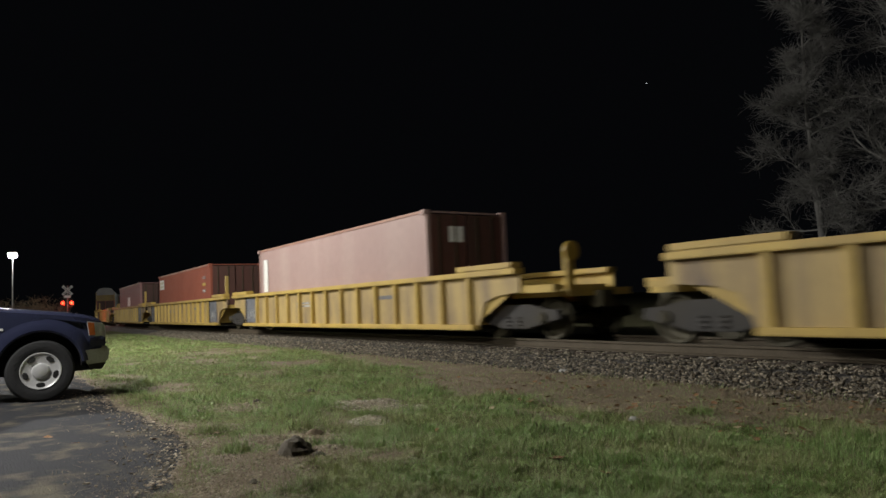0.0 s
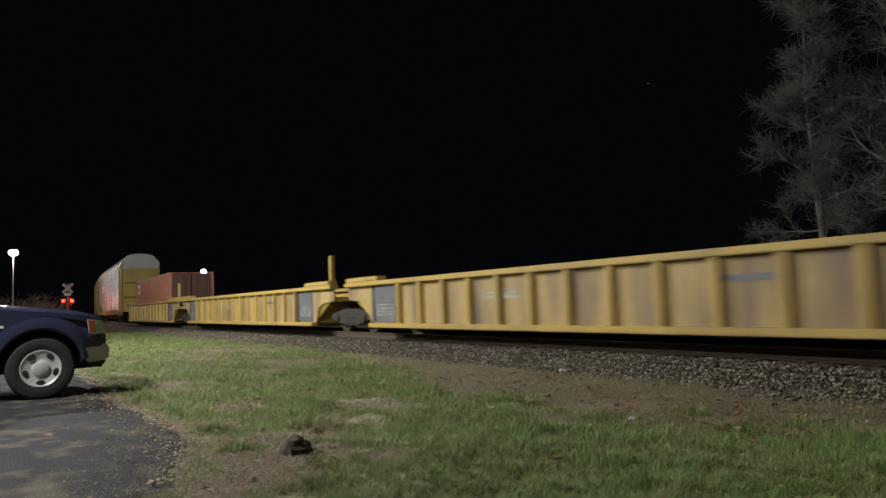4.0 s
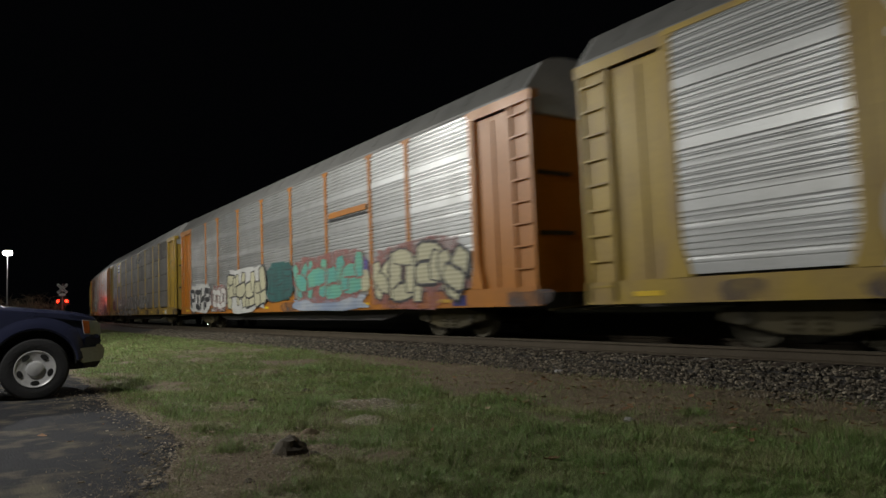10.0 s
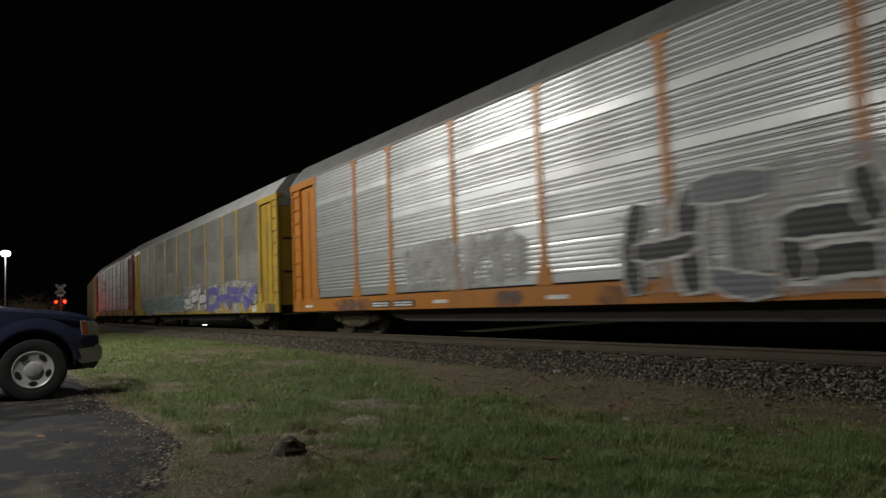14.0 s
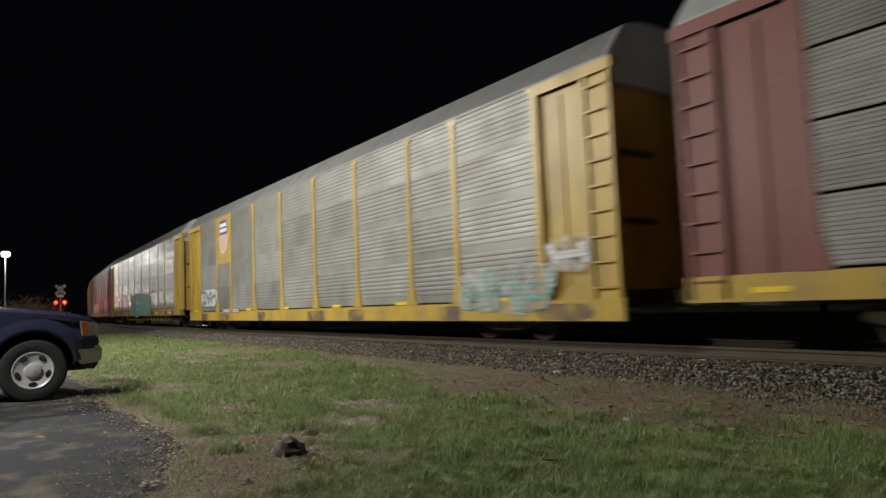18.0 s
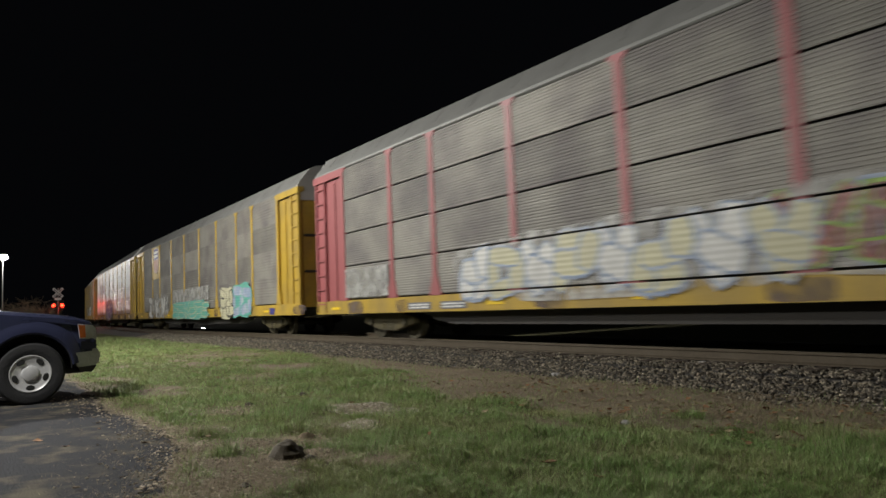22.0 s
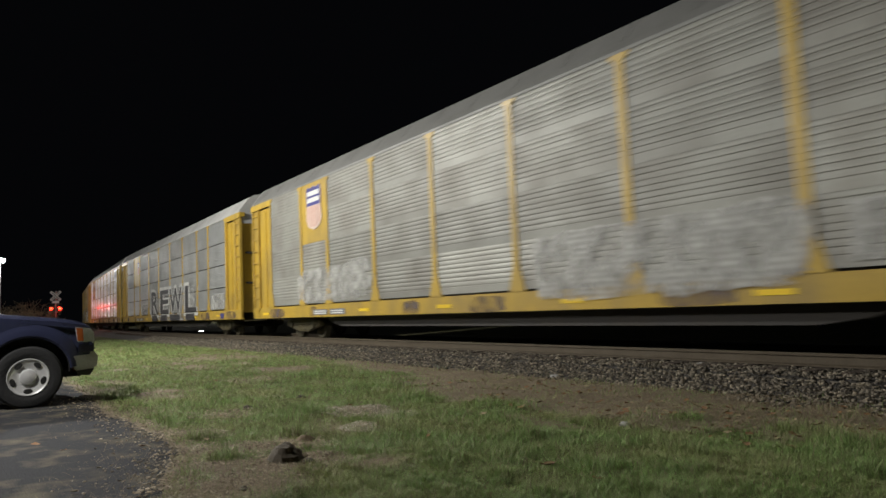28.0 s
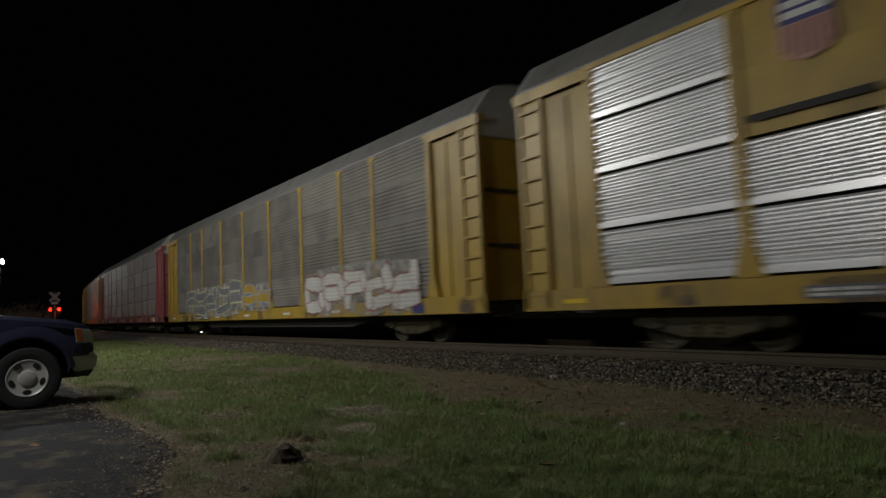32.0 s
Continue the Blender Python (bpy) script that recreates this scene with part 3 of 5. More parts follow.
def well_unit(rear, front, rear_end, front_end):
    """One unit of a well car between two distances along the train. The ends: 'joint' or 'end'."""
    c, h = (rear + front) / 2, (front - rear) / 2
    r = root("well_car", "yellow steel container well car with ribbed sides", "railway car", "well cars of the train")
    side = [(-h, 1.46), (-h, 0.98), (-h + 0.75, 0.92), (-h + 1.15, 0.80), (-h + 1.45, 0.22), (h - 1.45, 0.22), (h - 1.15, 0.80), (h - 0.75, 0.92), (h, 0.98), (h, 1.46)]
    part("near_side", Shape().prism(side, -1.36, -1.32, "y").mesh("near_side", WELL_GRIME), r)
    part("far_side", Shape().prism(side, 1.40, 1.44, "y").mesh("far_side", WELL_YELLOW), r)
    for y in (-1.0, 1.0):
        part("top_chord", Shape().box(-h, h, 1.36 * y - 0.14, 1.36 * y + 0.14, 1.35, 1.47).mesh("top_chord", WELL_YELLOW, bevel=0.015), r)
        part("bottom_chord", Shape().box(-h + 1.45, h - 1.45, 1.38 * y - 0.12, 1.38 * y + 0.12, 0.2, 0.32).mesh("bottom_chord", WELL_YELLOW, bevel=0.015), r)
    n = 14
    lo, hi = (-h + (3.0 if rear_end == "joint" else 1.65)), (h - (3.0 if front_end == "joint" else 1.65))
    for i in range(n):
        x = lo + (hi - lo) * i / (n - 1)
        part("rib", kit("rib", lambda: Shape().prism([(-0.075, 0.08), (0.075, 0.08), (0.055, -0.05), (-0.055, -0.05)], 0.3, 1.36, "z").mesh("rib", WELL_YELLOW)), r, (x, -1.42, 0))
    part("floor", Shape().box(-h + 1.6, h - 1.6, -1.3, 1.3, 0.16, 0.2).mesh("floor", DARK), r)
    for d, kind in ((-1, rear_end), (1, front_end)):
        part("end_platform", Shape().prism([(h - 1.6, 0.95), (h - 0.1, 0.95), (h - 0.1, 1.1), (h - 1.4, 1.1), (h - 1.6, 0.3), (h - 1.7, 0.3)], -1.3, 1.3, "y").mesh("end_platform", WELL_YELLOW), r, turn=(0, 0, 0 if d > 0 else math.pi))
        part("raised_cover", kit("cover", lambda: Shape().box(-0.95, 0.95, -1.5, -1.2, 1.475, 1.60).mesh("raised_cover", WELL_YELLOW, bevel=0.02)), r, (d * (h - 1.05), 0, 0))
        if kind == "joint":
            for y in (-1.25,) if d > 0 else ():
                part("guide_post", kit("guide", lambda: Shape().box(-0.07, 0.07, -0.06, 0.06, 1.45, 2.4).mesh("guide_post", WELL_YELLOW)), r, (d * (h - 0.35), y, 0))
            board = part("placard", kit("placard", lambda: Shape().box(-0.56, 0.56, -1.385, -1.36, 0.34, 1.30).mesh("placard", GREYP, bevel=0.008)), r, (d * (h - 2.2), 0, 0), "dark blue grey notice board")
            bars(board, -0.42, 0.45, 0.50, 0.86, 4, CHALK, -1.387, 60 + int(c), "lettering")
            part("board_edge", kit("board_edge", lambda: Shape().box(-0.06, 0.06, -1.40, -1.36, 0.32, 1.34).mesh("board_edge", DARK)), board, (-0.62, 0, 0))
            if d < 0:
                bogie(r, -h - 0.45, c, DARK_BOGIE)
        else:
            bogie(r, d * (h + 0.35 - 0.9), c, DARK_BOGIE)
            part("coupler", kit("coupler", None), r, (d * (h + 0.8), 0, 0), turn=(0, 0, 0 if d > 0 else math.pi))
            part("end_deck", kit("deck", lambda: Shape().box(-0.75, 0.9, -0.9, 0.9, 0.85, 1.0).box(-0.5, 0.9, -1.3, -1.1, 0.95, 1.1).mesh("end_deck", WELL_YELLOW)), r, (d * h, 0, 0))
            if d > 0:
                part("brake_stand", kit("brake", lambda: Shape().box(-0.05, 0.05, -0.75, -0.55, 1.0, 1.7).turn([(0.02, -0.03), (0.20, -0.03), (0.20, 0.03), (0.02, 0.03)], (0.08, -0.65, 1.75), 14, "x").mesh("brake_stand", YELLOW)), r, (d * (h + 0.7), 0, 0))
    MOVERS.append((r, c, max(4, h - 0.6)))
    return r


UNITS = ((-130.8, -111.6, "end", "joint"), (-110.5, -91.4, "joint", "joint"), (-90.4, -72.5, "joint", "end"),
         (-68.9, -49.9, "end", "joint"), (-48.8, -30.1, "joint", "joint"), (-29.0, -10.4, "joint", "end"), (-6.8, 12.2, "end", "joint"))
WELLS = [well_unit(*u) for u in UNITS]


# doors darker than the sides: the shade on this end is in the colour
C_DOOR = surface("shaded_brown_door_paint", (0.10, 0.042, 0.034), 0.6, stain=(0.06, 0.04, 0.03), amount=0.7, streak=0.3)
# top rails in a colour of their own
C_RAIL = surface("pale_top_rail", (0.34, 0.19, 0.145), 0.6, stain=(0.24, 0.11, 0.085), amount=0.6)
C_CORAL = surface("coral_red_container_paint", (0.40, 0.155, 0.095), 0.62, stain=(0.31, 0.12, 0.08), amount=0.5, spec=0.3)
C_MAUVE = surface("faded_rose_container_paint", (0.28, 0.135, 0.13), 0.55, stain=(0.34, 0.20, 0.19), amount=0.6, streak=0.15)
C_RED = surface("brick_red_container_paint", (0.27, 0.082, 0.052), 0.66, stain=(0.21, 0.075, 0.055), amount=0.5, spec=0.3)
C_PINK = surface("faded_pink_grey_container_paint", (0.37, 0.25, 0.23), 0.55, stain=(0.45, 0.34, 0.31), amount=0.6, streak=0.15)


def container(rear, front, paint, label):
    c, h = (rear + front) / 2, (front - rear) / 2
    r = root("shipping_container", label, "container", "containers on the train")
    lo, hi = 0.20, 3.15
    prof = []
    n = 52
    for i in range(n):
        x = -h + 0.12 + (2 * h - 0.24) * i / n
        w = (2 * h - 0.24) / n
        prof += [(x, 0), (x + 0.32 * w, 0), (x + 0.5 * w, 0.013), (x + 0.82 * w, 0.013)]
    prof.append((h - 0.12, 0))
    for y, name in ((-1.21, "near_side"), (1.21, "far_side")):
        part(name, Shape().sheet([[(x, y + (d if y < 0 else -d), z) for x, d in prof] for z in (lo + 0.14, hi - 0.06)]).mesh(name, paint), r)
        part("top_rail", Shape().box(-h, h, y - 0.02, y + 0.06, hi - 0.07, hi).mesh("top_rail", C_RAIL), r)
        part("bottom_rail", Shape().box(-h, h, y - 0.02, y + 0.06, lo, lo + 0.14).mesh("bottom_rail", paint), r)
        for x in (-h, h):
            part("corner_post", Shape().box(x - 0.08 if x > 0 else x, x if x > 0 else x + 0.08, y - 0.02, y + 0.1, lo, hi).mesh("corner_post", paint), r)
            for z in (lo, hi - 0.12):
                part("corner_casting", kit(("casting", paint.name), lambda: Shape().box(-0.09, 0.09, -0.08, 0.08, 0, 0.125).mesh("corner_casting", paint, bevel=0.01)), r, (x - math.copysign(0.085, x), y, z))
    part("roof", Shape().box(-h + 0.05, h - 0.05, -1.2, 1.2, hi - 0.06, hi - 0.02).mesh("roof", paint), r)
    part("front_wall", Shape().box(-h + 0.02, -h + 0.06, -1.18, 1.18, lo, hi - 0.05).mesh("front_wall", paint), r)
    for y in (-0.6, 0.6):
        door = part("door", Shape().box(h - 0.06, h - 0.02, y - 0.57, y + 0.57, lo + 0.1, hi - 0.1).mesh("door", C_DOOR), r, label="dark brown door with its shade put into the colour")
        for dy in (-0.25, 0.25):
            part("lock_rod", Shape().rod((h, y + dy, lo + 0.1), (h, y + dy, hi - 0.1), 0.02).mesh("lock_rod", WHEEL), door)
    MOVERS.append((r, c, 6.0))
    return r


BOXES = [container(-126.7, -114.5, C_CORAL, "coral red shipping container with a white square emblem"),
         container(-64.72, -52.6, C_MAUVE, "faded rose shipping container with white emblem shapes"),
         container(-45.3, -33.2, C_RED, "brick red shipping container with a white emblem panel"),
         container(-26.15, -13.95, C_PINK, "faded pinkish grey shipping container with a white strip")]

# ---- paint on the cars ----
NEAR = -1.537


def quad_bar(s, a, b, w, y):
    """A flat round-ended stroke from a to b in (x, z), w wide."""
    (ax, az), (bx, bz) = a, b
    turn = math.atan2(bz - az, bx - ax)
    n = len(s.v)
    for i in range(10):
        u = turn + math.pi / 2 + math.pi * i / 9 if i < 5 else turn - math.pi / 2 + math.pi * (i - 5) / 4
        u = turn + math.pi / 2 + math.pi * i / 4 if i < 5 else u
        cx, cz = (ax, az) if i < 5 else (bx, bz)
        k = 0.5 * w * (1.0 if i in (0, 4, 5, 9) else 1.12)
        s.v.append((cx + k * math.cos(u), y, cz + k * math.sin(u)))
    s.f.append(tuple(range(n, n + 10)))


def cloud(s, x0, x1, z0, z1, y, rnd, lobes=22):
    n = len(s.v)
    cx, cz = (x0 + x1) / 2, (z0 + z1) / 2
    for i in range(lobes):
        w = 2 * math.pi * i / lobes
        c, d = math.cos(w), math.sin(w)
        k = rnd.uniform(0.86, 1.08)
        s.v.append((cx + (x1 - x0) / 2 * math.copysign(abs(c) ** 0.45, c) * k, y, cz + (z1 - z0) / 2 * math.copysign(abs(d) ** 0.5, d) * k))
    s.f.append(tuple(range(n, n + lobes)))


STROKES = ((((0, 0), (0, 1)), ((0, 1), (1, 0.9)), ((0, 0.5), (1, 0.5)), ((1, 0.9), (1, 0.5))), (((0, 0), (0, 1)), ((1, 0), (1, 1)), ((0, 0.45), (1, 0.55))),
           (((0, 0), (0, 1)), ((0, 0), (1, 0.1)), ((1, 0.1), (1, 0.9)), ((0, 1), (1, 0.9))), (((0, 1), (0.4, 0)), ((0.4, 0), (1, 1)), ((0.2, 0.5), (0.9, 0.3))),
           (((0, 0), (1, 0.1)), ((0, 0), (0, 0.5)), ((0, 0.5), (1, 0.55)), ((1, 0.55), (0.9, 1))), (((0.5, 0), (0.45, 1)), ((0, 1), (1, 0.95)), ((0.1, 0.1), (0.9, 0))))


def flat(name, layers, parent, label=""):
    """One mesh of flat paint, each layer a shape with its material."""
    v, f, idx, mats = [], [], [], []
    for s, m in layers:
        if m not in mats:
            mats.append(m)
        f += [tuple(i + len(v) for i in q) for q in s.f]
        idx += [mats.index(m)] * len(s.f)
        v += s.v
    me = bpy.data.meshes.new(name)
    me.from_pydata(v, [], f)
    for m in mats:
        me.materials.append(m)
    me.polygons.foreach_set("material_index", idx)
    return part(name, me, parent, label=label)


def slit(me, car):
    """Paint lies on the panels alone: the slots between a car's panels stay open."""
    if car not in RACKS or CARS[RACKS.index(car)].get("style", "gap") == "rib":
        return me
    bm = bmesh.new()
    bm.from_mesh(me)
    low = CARS[RACKS.index(car)].get("low", 0.0)
    for z in TIERS:
        top = 4.92 - (4.9 - z) * (3.8 + low) / 3.8
        zs = [v.co.z for v in bm.verts]
        if not zs or min(zs) > top or max(zs) < top - 0.04:
            continue
        for cut in (top - 0.04, top):
            bmesh.ops.bisect_plane(bm, geom=list(bm.verts) + list(bm.edges) + list(bm.faces), plane_co=(0, 0, cut), plane_no=(0, 0, 1))
        gone = [f for f in bm.faces if top - 0.04 < f.calc_center_median().z < top]
        bmesh.ops.delete(bm, geom=gone, context="FACES")
    bm.to_mesh(me)
    bm.free()
    return me


def stroke(parent, a, b, w, y, line, fill, bow=0.0, edge=1.6):
    """One painted stroke on a bowed line, filled and edged."""
    a, b = Vector(a), Vector(b)
    side = Vector((a.y - b.y, b.x - a.x))
    mid = (a + b) / 2 + side * bow
    line_pts = [a.lerp(mid, k).lerp(mid.lerp(b, k), k) for k in (0, 0.17, 0.34, 0.5, 0.66, 0.83, 1)]
    v, f = [], []
    for k, grow in enumerate((edge, 1.0)):
        left, right = [], []
        for i, p in enumerate(line_pts):
            d = (line_pts[min(i + 1, 6)] - line_pts[max(i - 1, 0)]).normalized()
            if i in (0, 6):
                p = p + d * (-0.5 if i == 0 else 0.5) * w * (0.55 * grow)
            h = 0.5 * w * grow * (0.72 if i in (0, 6) else 1.0 + 0.12 * math.sin(3 * i + 7 * a.x))
            left.append((p.x - d.y * h, y - 0.0004 * k, p.y + d.x * h))
            right.append((p.x + d.y * h, y - 0.0004 * k, p.y - d.x * h))
        v += left + right[::-1]
    f = [(i, (i + 1) % 14, 14 + (i + 1) % 14, 14 + i) for i in range(14)]
    f += [(14 + i, 14 + i + 1, 14 + 12 - i, 14 + 13 - i) for i in range(6)]
    me = bpy.data.meshes.new("stroke")
    me.from_pydata(v, [], f)
    me.materials.append(line)
    me.materials.append(fill)
    for q in me.polygons[14:]:
        q.material_index = 1
    part("stroke", slit(me, parent.parent), parent)


def mural(car, x0, x1, z0, z1, n, back, line, fill, seed=1, fill2=None, label="spray painted graffiti", fat=1.0):
    """Fat letter-like strokes that spell nothing, with an outline, on a cloud of colour."""
    rnd = random.Random(seed)
    ground = Shape()
    cloud(ground, x0 - 0.1, x1 + 0.1, z0 - 0.03, z1 + 0.06, NEAR, rnd, 18 + 4 * n)
    g = flat("graffiti", [(ground, back or CHALK)], car, label)
    slit(g.data, car)
    w = (x1 - x0) / n
    t = min(0.34 * w, 0.25 * (z1 - z0)) * fat
    for i in range(n):
        gx, lean = x0 + i * w, rnd.uniform(-0.15, 0.25)
        top, base = z1 - rnd.uniform(0.0, 0.16) * (z1 - z0), z0 + rnd.uniform(0.0, 0.12) * (z1 - z0)
        for j, (p, q) in enumerate(rnd.choice(STROKES)):
            ends = [(gx + t * 0.5 + u * (w - t * 0.8) + lean * (vv - 0.5) + rnd.uniform(-0.05, 0.05), base + t * 0.5 + vv * (top - base - t) + rnd.uniform(-0.05, 0.05)) for u, vv in (p, q)]
            stroke(g, *ends, t * rnd.uniform(0.8, 1.3), NEAR - 0.003 - 0.0008 * (j + 4 * (i % 2)), line, fill2 if fill2 and i % 2 else fill, rnd.uniform(-0.14, 0.14), rnd.uniform(1.22, 1.42))
    return g


def patch(car, x0, x1, z0, z1, mat, seed, y=NEAR + 0.002, label="patch of spray paint"):
    """A ragged area of one paint."""
    c = Shape()
    cloud(c, x0, x1, z0, z1, y, random.Random(seed), 26)
    p = flat("paint_patch", [(c, mat)], car, label)
    slit(p.data, car)
    return p


def plate(car, name, x0, x1, z0, z1, mat, y=NEAR, label=""):
    return part(name, Shape().box(x0, x1, y - 0.004, y + 0.004, z0, z1).mesh(name, mat), car, label=label)


def shield(car, x, z, w=1.15, h=1.3, faded=False):
    """A shield emblem in white, blue and pale red."""
    out = [(-0.5, 0.36), (-0.42, 0.5), (-0.2, 0.46), (0, 0.5), (0.2, 0.46), (0.42, 0.5), (0.5, 0.36), (0.47, 0.1), (0.5, -0.25), (0.36, -0.42), (0.1, -0.47), (0, -0.5), (-0.1, -0.47), (-0.36, -0.42), (-0.5, -0.25), (-0.47, 0.1)]
    e = part("emblem", Shape().prism([(x + a * w, z + b * h) for a, b in out], NEAR + 0.012, NEAR + 0.036, "y").mesh("emblem", PINK if faded else SALMON), car, label="shield shaped emblem plate")
    top = [(-0.475, 0.06), out[-1]] + out[:8] + [(0.475, 0.06)]
    part("blue_field", Shape().prism([(x + 0.97 * a * w, z + 0.985 * b * h) for a, b in top], NEAR + 0.008, NEAR + 0.0115, "y").mesh("blue_field", BLUE), e, label="blue upper field")
    for zz, wide in ((0.185, 0.40), (0.335, 0.41)):
        part("white_band", Shape().box(x - wide * w, x + wide * w, NEAR + 0.003, NEAR + 0.0075, z + zz * h - 0.05 * h, z + zz * h + 0.05 * h).mesh("white_band", WHITE), e)
    for i in range(6):
        c = x + (i - 2.5) * 0.15 * w
        part("stripe", Shape().box(c - 0.035 * w, c + 0.035 * w, NEAR + 0.008, NEAR + 0.0115, z - (0.42 if 0 < i < 5 else 0.34) * h, z + 0.04 * h).mesh("stripe", PINK if not faded else ROSE), e)


def worm(car, x0, x1, z0, z1, mat):
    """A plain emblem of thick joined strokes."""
    s = Shape()
    w, h = x1 - x0, z1 - z0
    pts = [(0.38, 0.95), (0.08, 0.85), (0.02, 0.5), (0.08, 0.12), (0.5, 0.06), (0.55, 0.5), (0.6, 0.92), (0.78, 0.3), (0.95, 0.1), (0.98, 0.92)]
    for a, b in zip(pts, pts[1:]):
        quad_bar(s, (x0 + a[0] * w, z0 + a[1] * h), (x0 + b[0] * w, z0 + b[1] * h), 0.2 * h, NEAR - 0.006)
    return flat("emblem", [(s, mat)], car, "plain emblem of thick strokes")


def word(car, text, x0, x1, z0, z1, mat, edge, spread):
    """Painted letters with an edge of another colour."""
    for m, off, y in ((edge, spread, NEAR - 0.002), (mat, 0.02, NEAR - 0.007)):
        cu = bpy.data.curves.new("letter", "FONT")
        cu.body, cu.offset, cu.fill_mode, cu.resolution_u = text, off, "FRONT", 3
        tmp = bpy.data.objects.new("letter", cu)
        me = bpy.data.meshes.new_from_object(tmp)
        bpy.data.objects.remove(tmp)
        co = np.empty(len(me.vertices) * 3)
        me.vertices.foreach_get("co", co)
        co = co.reshape(-1, 3)
        grow = 0.0 if m is mat else 0.17
        lo, hi = co[:, :2].min(0), co[:, :2].max(0)
        k = (co[:, :2] - lo) / (hi - lo)
        co = np.stack([x0 - grow + k[:, 0] * (x1 - x0 + 2 * grow), np.full(len(k), y), z0 - grow + k[:, 1] * (z1 - z0 + 2 * grow)], 1)
        me.vertices.foreach_set("co", co.ravel())
        me.materials.clear()
        me.materials.append(m)
        part("letter", slit(me, car), car, label="painted capital letter")


A, B, C, D, E, F, G, H, I, J, K, L, M, N, O, P, Q, R, S, T = RACKS
# A
plate(A, "notice_board", -6.85, -4.35, 3.02, 3.72, WHITE, label="white board")
bars(A, -6.1, -5.1, 3.2, 3.5, 2, GREYP)
mural(A, -11.4, -8.5, 0.8, 1.85, 3, GREEN, GREEN, SPRAY_BLACK, 5)
mural(A, -8.2, -7.3, 1.2, 1.65, 1, GREEN, GREEN, SPRAY_GREY, 6)
# B
worm(B, -8.6, -7.35, 4.05, 4.55, WHITE)
bars(B, -8.6, -7.4, 3.75, 3.92, 1, WHITE)
patch(B, -1.6, -0.5, 0.72, 1.7, ROSE, 200)
patch(B, 5.6, 7.3, 0.72, 1.75, ROSE, 201)
patch(B, 8.8, 12.4, 0.72, 1.2, CHALK, 202)
patch(B, 7.4, 8.7, 0.95, 1.25, CHALK, 203)
mural(B, -0.9, 6.2, 0.72, 2.25, 6, SPRAY_BLACK, SPRAY_BLACK, SPRAY_WHITE, 7, fat=0.95)
mural(B, -8.75, -7.0, 0.95, 2.15, 1, SPRAY_WHITE, SPRAY_GREY, SPRAY_GREY, 8)
plate(B, "paint_patch", 7.3, 7.95, 1.7, 1.98, CHALK, label="oval patch of thin white paint")
# C
mural(C, -11.6, -8.2, 0.75, 2.05, 4, SPRAY_WHITE, SPRAY_WHITE, SPRAY_BLACK, 9, fat=0.75)
patch(C, -8.1, -5.7, 0.75, 1.95, ROSE, 204)
mural(C, -7.9, -5.9, 0.85, 1.8, 3, None, ROSE, SPRAY_WHITE, 205)
mural(C, -5.6, -1.1, 0.75, 2.45, 4, SPRAY_WHITE, SPRAY_BLACK, CREAM, 10, fat=1.15)
mural(C, -0.8, 1.5, 1.05, 2.4, 3, DEEP_TEAL, SPRAY_BLACK, DEEP_TEAL, 11, fat=0.75)
patch(C, 1.5, 6.9, 0.70, 1.15, SKYB, 206)
mural(C, 1.6, 6.6, 1.0, 2.4, 4, ROSE, ROSE, TEAL, 64, fat=1.25)
patch(C, 5.9, 6.9, 1.25, 2.2, VIOLET, 207)
patch(C, 6.2, 7.0, 1.2, 1.8, CREAM, 208, NEAR - 0.006)
mural(C, 7.1, 11.4, 0.75, 2.3, 4, ROSE, SPRAY_BLACK, CREAM, 66, fat=1.2)
plate(C, "stripe_board", 4.5, 6.9, 3.46, 3.62, ORANGE)
plate(C, "stripe_shadow", 4.5, 6.9, 3.36, 3.42, BLACK)
# D
shield(D, -7.98, 4.0, 1.25, 1.5)
mural(D, -11.5, -10.0, 1.1, 1.85, 2, ROSE, ROSE, ROSE, 14)
mural(D, -7.6, 1.5, 0.7, 2.05, 7, None, CHALK, CHALK, 15)
mural(D, 0.9, 3.4, 4.2, 4.6, 4, None, CHALK, CHALK, 16)
mural(D, 1.6, 5.6, 1.2, 1.9, 3, None, CHALK, CHALK, 17)
# E
mural(E, 0.6, 9.4, 0.70, 2.5, 7, CHALK, SPRAY_WHITE, SPRAY_BLACK, 61, SPRAY_GREY, fat=0.72)
mural(E, 8.7, 10.3, 0.95, 2.0, 2, None, VIOLET, SPRAY_GREY, 209, VIOLET)
mural(E, -6.4, -2.0, 1.15, 2.3, 4, None, CHALK, CHALK, 19)
plate(E, "stripe_board", 4.6, 6.9, 3.58, 3.72, ORANGE)
# F
mural(F, -10.3, 0.3, 0.75, 1.8, 8, None, TEAL, SPRAY_GREY, 20)
mural(F, 0.4, 4.4, 0.8, 2.05, 3, None, SPRAY_BLACK, SPRAY_WHITE, 21)
mural(F, 4.6, 11.2, 0.78, 1.95, 4, CHALK, CHALK, VIOLET, 22)
# G
plate(G, "name_board", -6.6, -4.25, 3.02, 3.92, MAROON, label="maroon board")
bars(G, -6.1, -5.0, 3.3, 3.6, 2, CREAM)
plate(G, "notice", -6.3, -4.9, 0.74, 0.94, WHITE)
plate(G, "reflector_strip", 11.95, 12.75, 1.48, 1.58, YELLOW)
# H
shield(H, -7.98, 4.02, 1.15, 1.5)
mural(H, -11.35, -9.1, 1.1, 1.8, 3, SPRAY_WHITE, SPRAY_WHITE, SPRAY_GREY, 23)
mural(H, 12.0, 12.9, 1.35, 1.95, 1, CHALK, CHALK, SPRAY_WHITE, 24)
